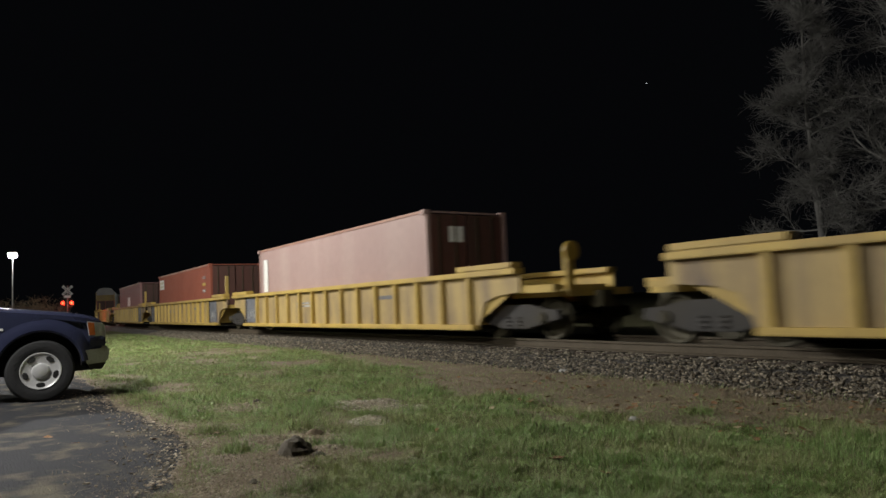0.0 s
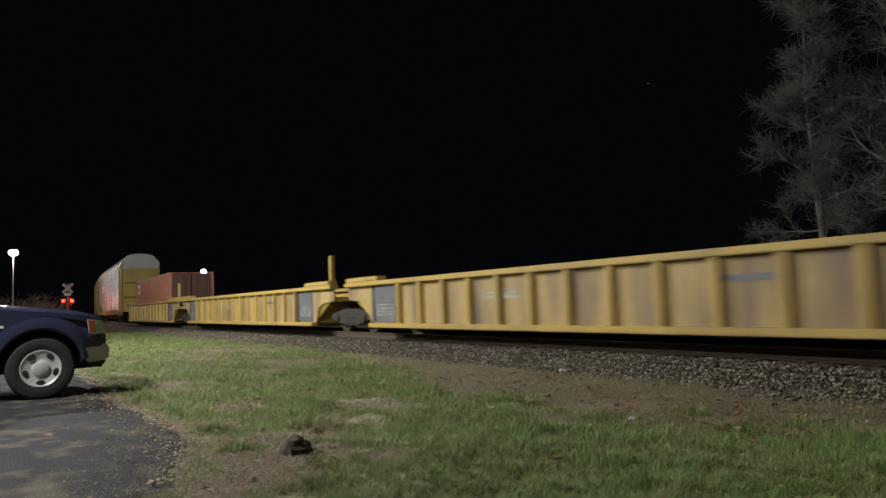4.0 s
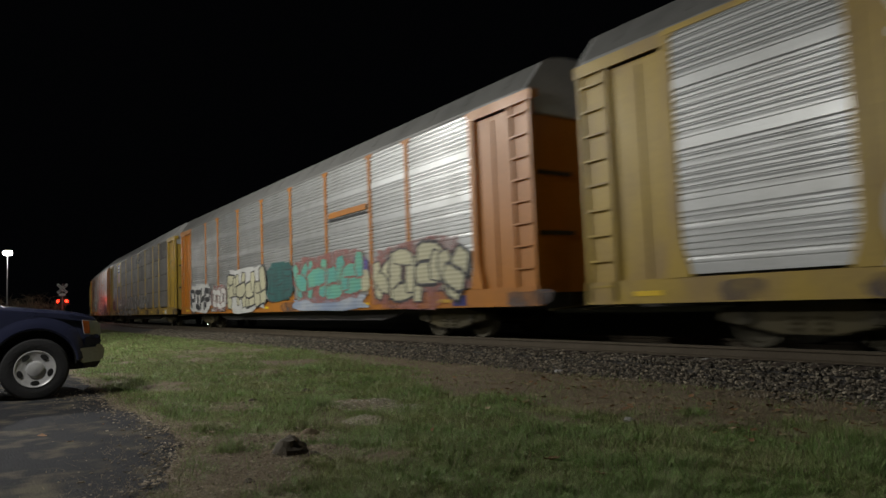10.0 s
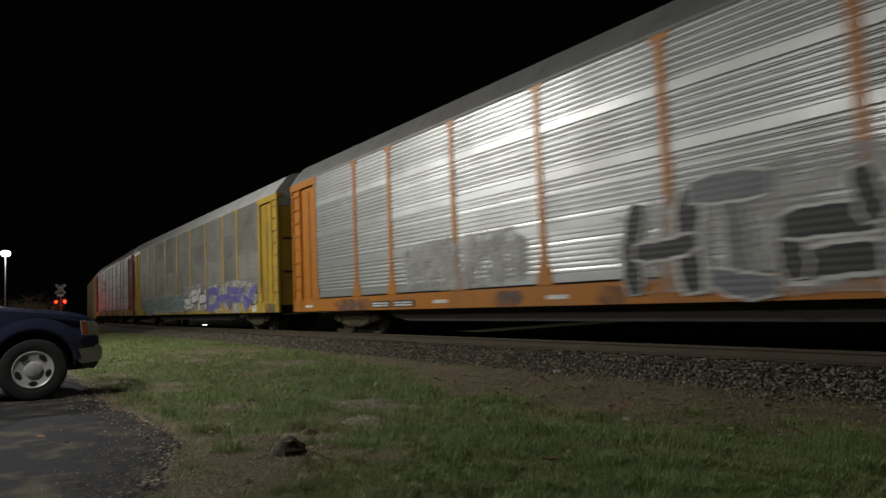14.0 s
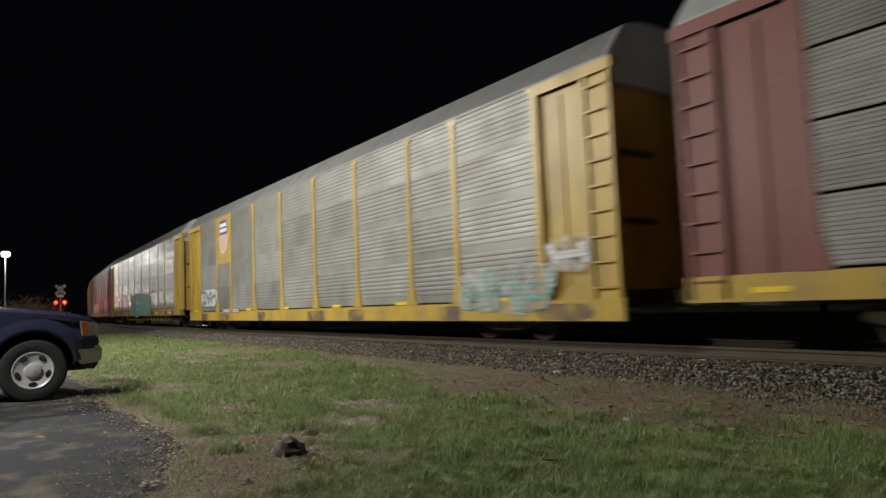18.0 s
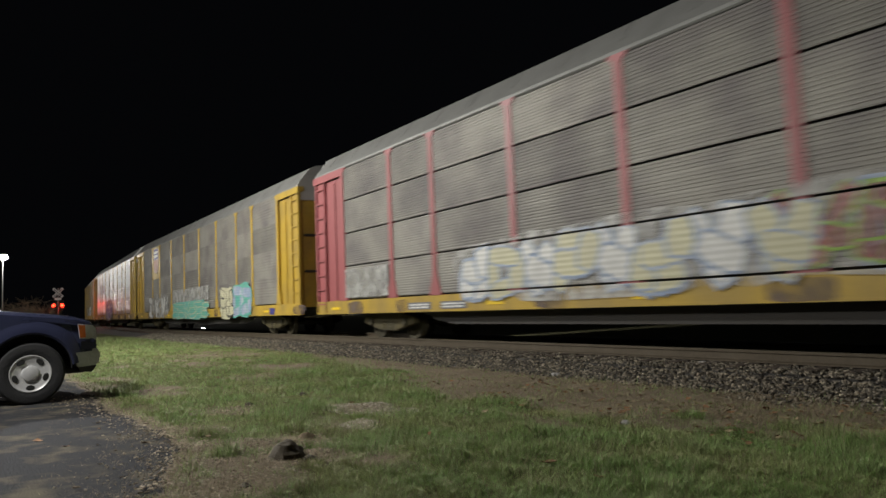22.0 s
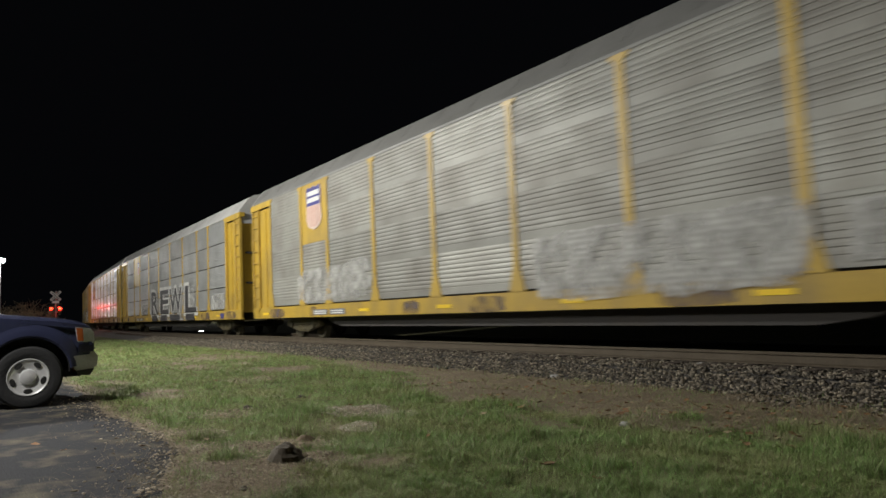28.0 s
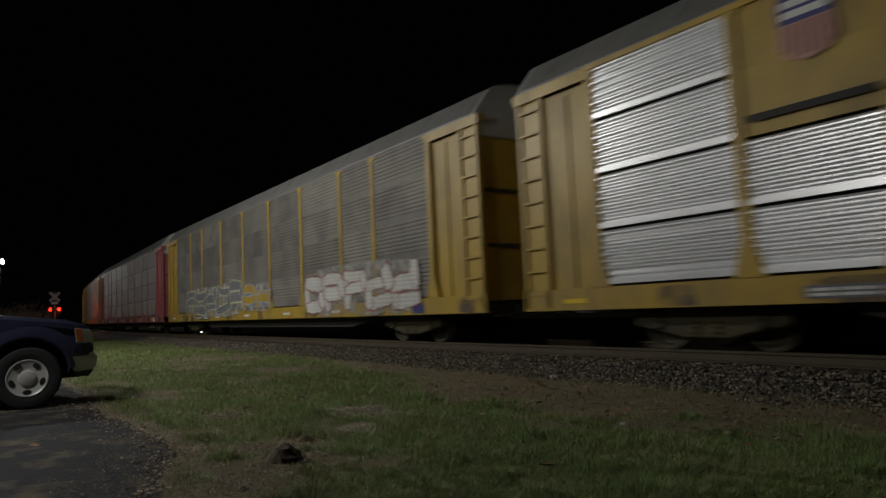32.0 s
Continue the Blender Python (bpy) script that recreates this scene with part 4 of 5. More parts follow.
mural(H, 9.2, 12.0, 0.6, 1.5, 3, None, TEAL, CHALK, 25)
# I
patch(I, -3.4, 5.0, 0.70, 2.1, GREEN, 210)
mural(I, -2.8, 4.0, 0.74, 2.1, 6, TEAL, SKYB, TEAL, 26, TEAL)
mural(I, -1.7, 0.6, 1.0, 1.7, 2, TEAL, TEAL, SPRAY_BLACK, 211, SPRAY_WHITE)
# J
mural(J, 8.2, 12.4, 0.75, 2.1, 4, SPRAY_WHITE, SPRAY_BLACK, SPRAY_WHITE, 27)
mural(J, 2.1, 7.0, 1.05, 2.3, 4, None, SKYB, CHALK, 28, VIOLET)
mural(J, -6.0, 1.6, 0.9, 2.2, 8, None, SKYB, SPRAY_WHITE, 52, CREAM, fat=1.15)
mural(J, 1.0, 3.2, 1.0, 2.2, 2, None, GREEN, ROSE, 53)
plate(J, "paint_patch", -11.6, -9.2, 1.15, 1.95, CHALK, label="square of white paint")
# K
shield(K, -7.95, 4.08, 1.22, 1.5)
mural(K, -9.9, -4.8, 0.75, 2.0, 6, None, CHALK, SPRAY_WHITE, 30, CHALK)
plate(K, "paint_patch", -3.7, 3.1, 1.5, 2.15, CHALK, label="band of thin white paint")
mural(K, -3.7, 3.1, 0.66, 1.5, 6, TEAL, CREAM, TEAL, 31)
mural(K, 4.9, 6.6, 0.66, 1.9, 2, CREAM, SPRAY_BLACK, CREAM, 32)
mural(K, 6.7, 8.8, 0.68, 1.95, 2, TEAL, TEAL, SKYB, 33)
# L
worm(L, -6.0, -4.35, 3.15, 3.75, RED)
mural(L, -3.6, 1.2, 0.66, 2.35, 3, None, SKYB, VIOLET, 34, fat=0.95)
mural(L, -2.9, -0.6, 1.3, 1.9, 2, ROSE, ROSE, SPRAY_WHITE, 212)
# M
mural(M, -3.4, 1.7, 1.15, 2.1, 5, None, SPRAY_WHITE, CHALK, 35)
mural(M, 2.3, 6.1, 1.15, 2.1, 4, SPRAY_WHITE, SPRAY_BLACK, SPRAY_WHITE, 36)
plate(M, "name_board", -6.8, -4.3, 3.2, 3.8, YELLOW)
# N
shield(N, -7.95, 4.1, 1.1, 1.4)
mural(N, -9.2, -4.5, 1.2, 2.15, 3, None, CHALK, CHALK, 37)
mural(N, 2.0, 7.0, 0.9, 2.1, 4, None, CHALK, CHALK, 38)
plate(N, "paint_patch", 7.6, 11.6, 1.2, 1.95, CHALK, label="patch of faded white paint")
# O
shield(O, -7.4, 4.15, 0.62, 0.8)
cl = Shape()
cloud(cl, -3.5, 7.2, 0.72, 2.5, NEAR, random.Random(39), 40)
slit(flat("graffiti_ground", [(cl, CHALK)], O, "white ground of painted letters").data, O)
for ch, x0, x1 in (("R", -3.28, -1.3), ("E", -0.86, 1.28), ("W", 1.45, 4.2), ("L", 4.85, 7.1)):
    word(O, ch, x0, x1, 1.1, 2.42, SPRAY_BLACK, SPRAY_WHITE, 0.055)
    plate(O, "drip_band", x0 + 0.1, x1 - 0.5, 0.72, 1.04, SPRAY_BLACK, NEAR - 0.004)
plate(O, "paint_patch", 9.6, 11.6, 1.15, 1.8, CHALK, label="patch of white paint")
mural(O, -6.2, -4.45, 1.15, 1.7, 2, None, CHALK, CHALK, 40)
# P, Q
shield(P, -7.98, 4.3, 0.75, 0.95, True)
plate(P, "board_shadow", -8.85, -7.2, 3.2, 3.3, DARK)
mural(Q, 4.6, 11.2, 0.75, 2.1, 5, None, ROSE, SPRAY_WHITE, 41)
mural(Q, -9.7, -1.5, 0.9, 2.2, 5, None, CREAM, SPRAY_GREY, 42)
mural(Q, -1.4, 1.5, 1.0, 1.95, 2, None, SKYB, YELLOW, 43)
# sill data boxes and reflectors on every car
for i, car in enumerate(RACKS):
    rnd = random.Random(100 + i)
    for x in (-8.2, -7.05) if i % 3 else (-8.3, -6.9):
        b = plate(car, "data_panel", x, x + 1.0, 0.76, 0.93, GREYP if i % 2 else BLACK, -1.506)
        bars(b, x + 0.08, x + 0.92, 0.78, 0.91, 2, WHITE, -1.513, i)
    for x in (-12.6, -5.2, -1.4, 2.6, 6.3, 10.2):
        plate(car, "reflector", x, x + 0.55, 0.82, 0.90, REFLECT if i % 4 else WHITE, -1.508)
    for x in (-11.2, -8.9, -3.6, 0.4, 4.4, 8.3, 12.2):
        s = Shape()
        x += rnd.uniform(-0.8, 0.8)
        cloud(s, x, x + rnd.uniform(0.5, 1.5), 0.70, 1.03, -1.5045, rnd, 14)
        flat("grime_patch", [(s, GRIME)], car).location.z = -CARS[i].get("low", 0.0)
    plate(car, "emblem_panel", 10.8, 11.3, 0.74, 0.97, WHITE if i % 2 else BLUE, -1.507)
    if i % 3 == 0:
        bars(car, 12.1, 12.6, 3.55, 3.70, 2, CHALK, -1.43, 70 + i, "stencil")
# containers


def on_box(box, centre, x0, x1, z0, z1, mat, name="emblem_panel", rows=0, mat2=None):
    b = part(name, Shape().box(x0 - centre, x1 - centre, -1.232, -1.222, z0, z1).mesh(name, mat), box, label="painted panel")
    if rows:
        bars(b, x0 - centre + 0.06, x1 - centre - 0.05, z0 + 0.06, z1 - 0.06, rows, mat2, -1.236, rows, "mark")


on_box(BOXES[3], -20.05, -25.67, -25.24, 1.5, 2.74, WHITE)
part("door_plate", Shape().box(6.085, 6.10, -0.55, -0.10, 2.35, 2.75).mesh("door_plate", WHITE), BOXES[3], label="white plate on the door")
on_box(BOXES[2], -39.25, -45.1, -43.9, 2.3, 2.88, WHITE, rows=2, mat2=CREAM)
for k in range(3):
    bars(BOXES[2], 4.62, 5.2, 1.75 + 0.34 * k, 2.0 + 0.34 * k, 1, CHALK if k != 1 else YELLOW, -1.236, 90 + k)
for x0, x1, cut in ((-0.98, -0.48, 0.2), (-0.43, 0.06, 0.0), (0.11, 0.61, 0.35)):
    part("emblem_block", Shape().prism([(x0, 1.52), (x1, 1.52), (x1, 2.22 - cut), (x1 - 0.12, 2.22), (x0 + cut * 0.6, 2.22), (x0, 2.0)], -1.232, -1.222, "y").mesh("emblem_block", WHITE), BOXES[1], label="white emblem block")
on_box(BOXES[0], -120.6, -126.17, -125.3, 2.2, 2.82, WHITE, rows=1, mat2=C_CORAL)
for k in range(3):
    bars(BOXES[0], 5.05, 5.6, 1.75 + 0.34 * k, 2.0 + 0.34 * k, 1, CHALK, -1.236, 95 + k)
for i, w in enumerate(WELLS):
    bars(w, -2.4, -1.2, 0.85, 1.05, 2, CHALK, -1.364, 120 + i)
    bars(w, 3.1, 4.2, 0.95, 1.12, 1, GREYP, -1.364, 130 + i)

# ---- parking place, lawn and ballast ----
DIRT = surface("dry_soil_and_dead_grass", (0.16, 0.115, 0.07), 0.95, stain=(0.09, 0.07, 0.04), amount=0.8, scale=1.5, grain=25, bump=0.9)
STONE = surface("ballast_stone", (0.075, 0.07, 0.066), 0.85, stain=(0.15, 0.138, 0.125), amount=0.9, scale=9, grain=60, bump=0.4)
BLADE = islands(surface("grass_blades", (0.215, 0.335, 0.10), 0.6, stain=(0.36, 0.36, 0.165), amount=0.8, scale=1.3, grain=9, bump=0), 0.95, 0.36)
STRAW = islands(surface("dead_grass_blades", (0.27, 0.215, 0.135), 0.75, stain=(0.16, 0.12, 0.08), amount=0.7, scale=1.1, grain=9, bump=0), 0.95, 0.36)
LEAF = surface("dry_leaf", (0.26, 0.14, 0.065), 0.8, spread=0.7)
WOOD = surface("creosoted_wood", (0.07, 0.05, 0.035), 0.9, bump=0.5)
LIMB = surface("pale_limb_bark", (0.21, 0.205, 0.19), 0.85, stain=(0.08, 0.078, 0.075), bump=0.5)
BARK = surface("grey_bark", (0.145, 0.14, 0.132), 0.9, stain=(0.055, 0.052, 0.05), bump=0.6)


def build_lot():
    grid = []
    for x in steps((-60, -20, 20), (-20, -3, 425), (-3, 30, 33)):
        e = lot_edge(x)
        grid.append([(x, y, land(x, y) + 0.018 - 0.02 * max(0, 1 - (e - y) / 0.2) + 0.008 * noise.noise((x * 1.3, y * 1.3, 1))) for y in [e - k for k in (0, 0.1, 0.2, 0.35, 0.6, 0.9, 1.3, 2, 3, 5, 9, 16, 30)]])
    tagged(new("parking_lot", Shape().sheet(grid).mesh("parking_lot", ASPHALT, True)), "worn dark asphalt parking place with a crumbled edge", "parking lot", kind="structure")


build_lot()


def build_grass():
    rnd = np.random.default_rng(4)
    green, straw = [], []
    n = 900000
    az = np.radians(rnd.uniform(-91, -20, n))
    u = rnd.uniform(0, 1, n)
    far = np.where(rnd.uniform(0, 1, n) < 0.6, 1 / (1 / 2.9 - u * (1 / 2.9 - 1 / 48)), 2.9 * (48 / 2.9) ** u)
    xs, ys = far * np.sin(az), far * np.cos(az)
    size = (far / 5) ** 0.22
    hs = rnd.uniform(0.018, 0.050, n) * size
    ws = rnd.uniform(0.6, 1.3, n) * 0.0027 * (far / 5) ** 0.85
    spin, ln, pick = rnd.uniform(0, 6.28, n), rnd.uniform(0.2, 1.5, n), rnd.uniform(0, 1, n)
    tall = (rnd.uniform(0, 1, n) < 0.09) & (far < 11)
    hs = np.where(tall, hs * 1.7, hs)
    ws = np.where(tall, ws * 0.8, ws)
    keep = (ys < 8.5) & (ys > 0.2)
    for x, y, h, w, a, l, k in zip(*(q[keep].tolist() for q in (xs, ys, hs, ws, spin, ln, pick))):
        e = y - lot_edge(x)
        if e < 0.0 and (e < -0.9 or k > 0.11 * (1 + e / 0.9) * (0.55 + 1.2 * noise.noise((x * 2.2, y * 3.5, 8)))):
            continue
        v = bare(x, y)
        dead = k < 0.16 + 0.74 * v or e < 0
        if v > 0.5 and k > 0.93:
            continue
        tuft = noise.noise((x * 2.6, y * 2.6, 2))
        low = dead and (v > 0.3 or e < 0)
        if low:
            h *= 0.36
            l = 1.0 + 2.6 * l
        else:
            h *= (1 + 0.6 * max(-0.6, noise.noise((x * 0.9, y * 0.9, 2))) + 2.0 * max(0.0, tuft - 0.12) + 0.8 * noise.noise((x * 8, y * 8, 7))) * (1.15 if dead else 1.0)
            for px, py, pr, more in TUFTS:
                if abs(x - px) < 2 * pr and abs(y - py) < 2 * pr:
                    h *= 1 + more * math.exp(-((x - px) ** 2 + (y - py) ** 2) / pr ** 2)
        (straw if dead else green).append((x, y, h, w, a, l, 0.006 if low else -0.012))
    for name, items, mat, label in (("grass", green, BLADE, "short green grass in uneven tufts"), ("dead_grass", straw, STRAW, "dry straw coloured grass and litter")):
        it = np.array(items)
        x, y, h, w, a, l, up = it.T
        z = np.array([lie(p, q) + 0.03 * max(0.0, min(1.0, (lot_edge(p) - q) / 0.1 + 0.5)) for p, q in zip(x, y)]) + up
        cx, sx = np.cos(a), np.sin(a)
        bx, by = cx * w / 2, sx * w / 2
        tx, ty = -sx * l * h, cx * l * h
        base1 = np.stack([x - bx, y - by, z], 1)
        base2 = np.stack([x + bx, y + by, z], 1)
        mid1 = np.stack([x - bx * 0.7 + tx * 0.35, y - by * 0.7 + ty * 0.35, z + h * 0.6], 1)
        mid2 = np.stack([x + bx * 0.7 + tx * 0.35, y + by * 0.7 + ty * 0.35, z + h * 0.6], 1)
        tip = np.stack([x + tx, y + ty, z + h], 1)
        n = len(x)
        verts = np.stack([base1, base2, mid2, mid1, tip], 1).reshape(-1, 3)
        k = np.arange(n) * 5
        me = bpy.data.meshes.new(name)
        me.vertices.add(5 * n)
        me.vertices.foreach_set("co", verts.ravel())
        loops = np.stack([k, k + 1, k + 2, k + 3, k + 3, k + 2, k + 4], 1).ravel()
        me.loops.add(7 * n)
        me.loops.foreach_set("vertex_index", loops)
        me.polygons.add(2 * n)
        start = np.stack([np.arange(n) * 7, np.arange(n) * 7 + 4], 1).ravel()
        me.polygons.foreach_set("loop_start", start)
        me.update(calc_edges=True)
        me.validate()
        me.materials.append(mat)
        tagged(new(name, me), label, "grass", kind="stuff")


build_grass()


def stone_shape(rnd, r):
    s = Shape()
    a = [rnd.uniform(0.6, 1.1) * r for _ in range(8)]
    s.v = [(-a[0], 0, -0.1 * r), (0, -a[1], -0.1 * r), (a[2], 0, -0.1 * r), (0, a[3], -0.1 * r), (-a[4] * 0.7, -a[4] * 0.5, 0.6 * r), (a[5] * 0.7, -a[5] * 0.5, 0.55 * r), (a[6] * 0.6, a[6] * 0.6, 0.65 * r), (-a[7] * 0.6, a[7] * 0.6, 0.6 * r)]
    s.f = [(0, 1, 4), (1, 5, 4), (1, 2, 5), (2, 6, 5), (2, 3, 6), (3, 7, 6), (3, 0, 7), (0, 4, 7), (4, 5, 6, 7)]
    return s


def ballast_height(b):
    """Height of the stone bed at b across the track (b counted as on the straight)."""
    if b < 8.75:
        return -0.40 + 0.13 * max(0, (b - 7.9)) / 0.85
    return -0.235 if b < 8.9 else -0.215


def build_ballast():
    grid = []
    for x in steps((-400, -60, 34), (-60, -30, 12), (-30, 6, 60), (6, 200, 8)):
        o = rail_at(x).y - TRACK
        grid.append([(x, o + b, z) for b, z in ((7.8, -0.46), (7.95, -0.415), (8.3, -0.36), (8.75, -0.28), (8.95, -0.225), (11.65, -0.225), (12.6, -0.42), (12.8, -0.5))])
    bed = tagged(new("ballast_bed", Shape().sheet(grid).mesh("ballast_bed", STONE, True)), "bed of broken grey ballast stone under the track", "ballast", kind="structure")
    rnd = random.Random(8)
    s = Shape()
    kinds = [stone_shape(rnd, 0.026) for _ in range(14)]
    for _ in range(44000):
        x = -0.5 - 44 * rnd.random() ** 1.5
        toe = 7.75 - max(0.0, min(0.5, 0.1 * (x + 9)))
        b = rnd.uniform(toe, 9.5)
        if b < toe + 0.4 and rnd.random() > (b - toe) / 0.45:
            continue
        k = rnd.choice(kinds)
        g, w = rnd.uniform(0.45, 1.3), rnd.uniform(0, 6.28)
        c, d = math.cos(w) * g, math.sin(w) * g
        z = ballast_height(b) if b > 7.9 else -0.405
        y = rail_at(x).y - TRACK + b
        n = len(s.v)
        tz = rnd.uniform(-0.01, 0.02)
        s.v += [(x + p * c - q * d, y + p * d + q * c, z + tz + r * g) for p, q, r in k.v]
        s.f += [tuple(n + i for i in q) for q in k.f]
    me = bpy.data.meshes.new("ballast_stones")
    me.from_pydata(s.v, [], s.f)
    me.materials.append(islands(surface("loose_ballast_stone", (0.088, 0.076, 0.060), 0.85, stain=(0.27, 0.235, 0.175), amount=0.9, scale=9, grain=60, bump=0.4), 2.1, 0.05))
    part("ballast_stones", me, bed, label="loose broken stones")["kind"] = "stuff"


build_ballast()
tie = Shape().box(-0.11, 0.11, -1.3, 1.3, -0.36, -0.185).mesh("sleeper", WOOD, bevel=0.01)
for i in range(120):
    c = rail_at(4 - 0.54 * i)
    o = tagged(new("sleeper", tie), "dark creosoted wooden sleeper", "sleeper", "sleepers of the track", "structure")
    o.location = c


def fallen_leaves():
    rnd = random.Random(21)
    meshes = []
    for k in range(6):
        s = Shape()
        out = []
        for i in range(11):
            w = 2 * math.pi * i / 11
            r = 0.05 * rnd.uniform(0.55, 1.1)
            out.append((r * math.cos(w) * 1.25, r * math.sin(w), 0.012 + 0.014 * rnd.random()))
        n = len(out)
        s.v = [(0, 0, 0.006)] + out
        s.f = [(0, 1 + i, 1 + (i + 1) % n) for i in range(n)]
        meshes.append(s.mesh("fallen_leaf", LEAF if k > 1 else surface("pale_dry_leaf", (0.42, 0.33, 0.20), 0.75), True))
    spots = [(-3.55, 3.32), (-5.4, 1.63), (-9.2, 2.6), (-8.9, 3.9), (-4.0, 6.2), (-6.4, 6.6)]
    spots += [(-2.2 - 1.0 * rnd.random() ** 1 * 7, rnd.uniform(5.0, 7.6)) for _ in range(200)]
    spots += [(-2.0 - 2.6 * rnd.random(), rnd.uniform(5.2, 6.6)) for _ in range(60)]
    spots += [(-3 - 15 * rnd.random(), rnd.uniform(1.6, 6.5)) for _ in range(45)]
    spots += [(-6 - 3 * rnd.random(), rnd.uniform(0.2, 1.3)) for _ in range(6)]
    for x, y in spots:
        o = tagged(new("fallen_leaf", rnd.choice(meshes)), "curled dry brown leaf on the ground", "leaf", "fallen leaves")
        o.location = (x, y, lie(x, y) + 0.012)
        o.rotation_euler = (rnd.uniform(-0.3, 0.3), rnd.uniform(-0.3, 0.3), rnd.uniform(0, 6))
        g = rnd.uniform(0.3, 0.85) if (x, y) != spots[0] else 1.25
        o.scale = (g, g, g)


fallen_leaves()


def litter():
    """Crumbs of soil, bark and gravel on the worn places."""
    rnd = random.Random(77)
    kinds = [stone_shape(rnd, 0.010) for _ in range(8)]
    for name, label, spots, n, mat, reach in (
            ("soil_crumbs", "crumbs of dark soil and gravel on worn ground", WORN[9:17], 8000, islands(surface("crumbled_soil", (0.25, 0.205, 0.15), 0.9, stain=(0.40, 0.35, 0.27), amount=0.9, scale=7, bump=0.2), 1.7, 0.15), 1.25),
            ("wood_chips", "pale grey wood chips of an old stump", WORN[:3], 4200, islands(surface("bleached_wood_chip", (0.46, 0.42, 0.34), 0.85, stain=(0.27, 0.24, 0.19), amount=0.8, scale=7, bump=0.2), 1.1, 0.35), 1.05)):
        s = Shape()
        for _ in range(n):
            px, py, pr, _k = rnd.choice(spots)
            a, q = rnd.uniform(0, 6.2832), math.sqrt(rnd.random()) * pr * reach
            x, y = px + q * math.cos(a), py + q * math.sin(a)
            if name == "soil_crumbs" and rnd.random() < 0.22:
                x = rnd.uniform(-11, -4.0)
                y = lot_edge(x) + rnd.gauss(0.0, 0.22)
            k = rnd.choice(kinds)
            g, w, long = rnd.uniform(0.35, 1.15) ** 1.4, rnd.uniform(0, 6.2832), rnd.uniform(1.0, 2.6)
            c, d = math.cos(w) * g, math.sin(w) * g
            z = lie(x, y) + 0.004 + 0.03 * max(0.0, min(1.0, (lot_edge(x) - y) / 0.1 + 0.5))
            m = len(s.v)
            s.v += [(x + u * long * c - v * d, y + u * long * d + v * c, z + r * g) for u, v, r in k.v]
            s.f += [tuple(m + i for i in f) for f in k.f]
        me = bpy.data.meshes.new(name)
        me.from_pydata(s.v, [], s.f)
        me.materials.append(mat)
        tagged(new(name, me), label, "litter", kind="stuff")


litter()


def clods():
    rnd = random.Random(5)
    mat = surface("dark_clod", (0.085, 0.07, 0.05), 0.95, bump=1.0, grain=20)
    pale = surface("pale_stone", (0.42, 0.41, 0.39), 0.8)
    for name, label, x, y, r, m in (("clod", "dark lump of earth in the grass", -4.87, 1.93, 0.091, mat), ("clod", "small dark lump of earth", -4.66, 2.02, 0.04, mat), ("clod", "dry pale lump of soil and dead grass", -5.65, 2.42, 0.06, DIRT), ("clod", "dry lump of soil beside the asphalt", -4.28, 1.42, 0.025, mat), ("clod", "small dry lump of soil", -8.1, 2.75, 0.035, mat), ("clod", "dark lump of soil in the lawn", -8.5, 3.6, 0.04, mat), ("stone", "small pale stone in the grass", -4.37, 5.08, 0.035, pale), ("stone", "pale stone beside the ballast", -8.3, 8.0, 0.05, pale), ("stone", "pale stone lying by the rail", -6.4, 9.3, 0.045, pale)):
        s = Shape()
        grid = []
        for i in range(11):
            p = math.pi * i / 10
            grid.append([])
            for j in range(19):
                w = 2 * math.pi * (j % 18) / 18
                d = Vector((math.sin(p) * math.cos(w), math.sin(p) * math.sin(w), math.cos(p)))
                k = r * (1 + 0.4 * noise.noise(d * 1.6 + Vector((x, y, 0))) + 0.18 * noise.noise(d * 4.5 + Vector((y, x, 3))))
                grid[-1].append((k * 1.5 * d.x, k * 1.3 * d.y, k * (1.2 if r > 0.09 else 0.75) * d.z))
        s.sheet(grid)
        o = tagged(new(name, s.mesh(name, m, True)), label, name)
        o.location = (x, y, (lie(x, y) if y < 8 else ballast_height(y)) + 0.1 * r)


clods()


# ---- trees ----
def limb(s, a, b, r0, r1, bend, rnd, n=5, sides=6):
    """A tapered, slightly bent limb; gives its points back."""
    pts = []
    off = Vector((rnd.uniform(-1, 1), rnd.uniform(-1, 1), rnd.uniform(-0.3, 1))) * bend
    for i in range(n + 1):
        u = i / n
        pts.append(a.lerp(b, u) + off * (4 * u * (1 - u)) + Vector((rnd.uniform(-1, 1), rnd.uniform(-1, 1), rnd.uniform(-1, 1))) * bend * 0.15)
    rings = []
    for i, p in enumerate(pts):
        d = (pts[min(i + 1, n)] - pts[max(i - 1, 0)]).normalized()
        q = d.to_track_quat("Z", "Y")
        r = r0 + (r1 - r0) * i / n
        rings.append([tuple(p + q @ Vector((r * math.cos(6.2832 * j / sides), r * math.sin(6.2832 * j / sides), 0))) for j in list(range(sides)) + [0]])
    s.sheet(rings)
    return pts


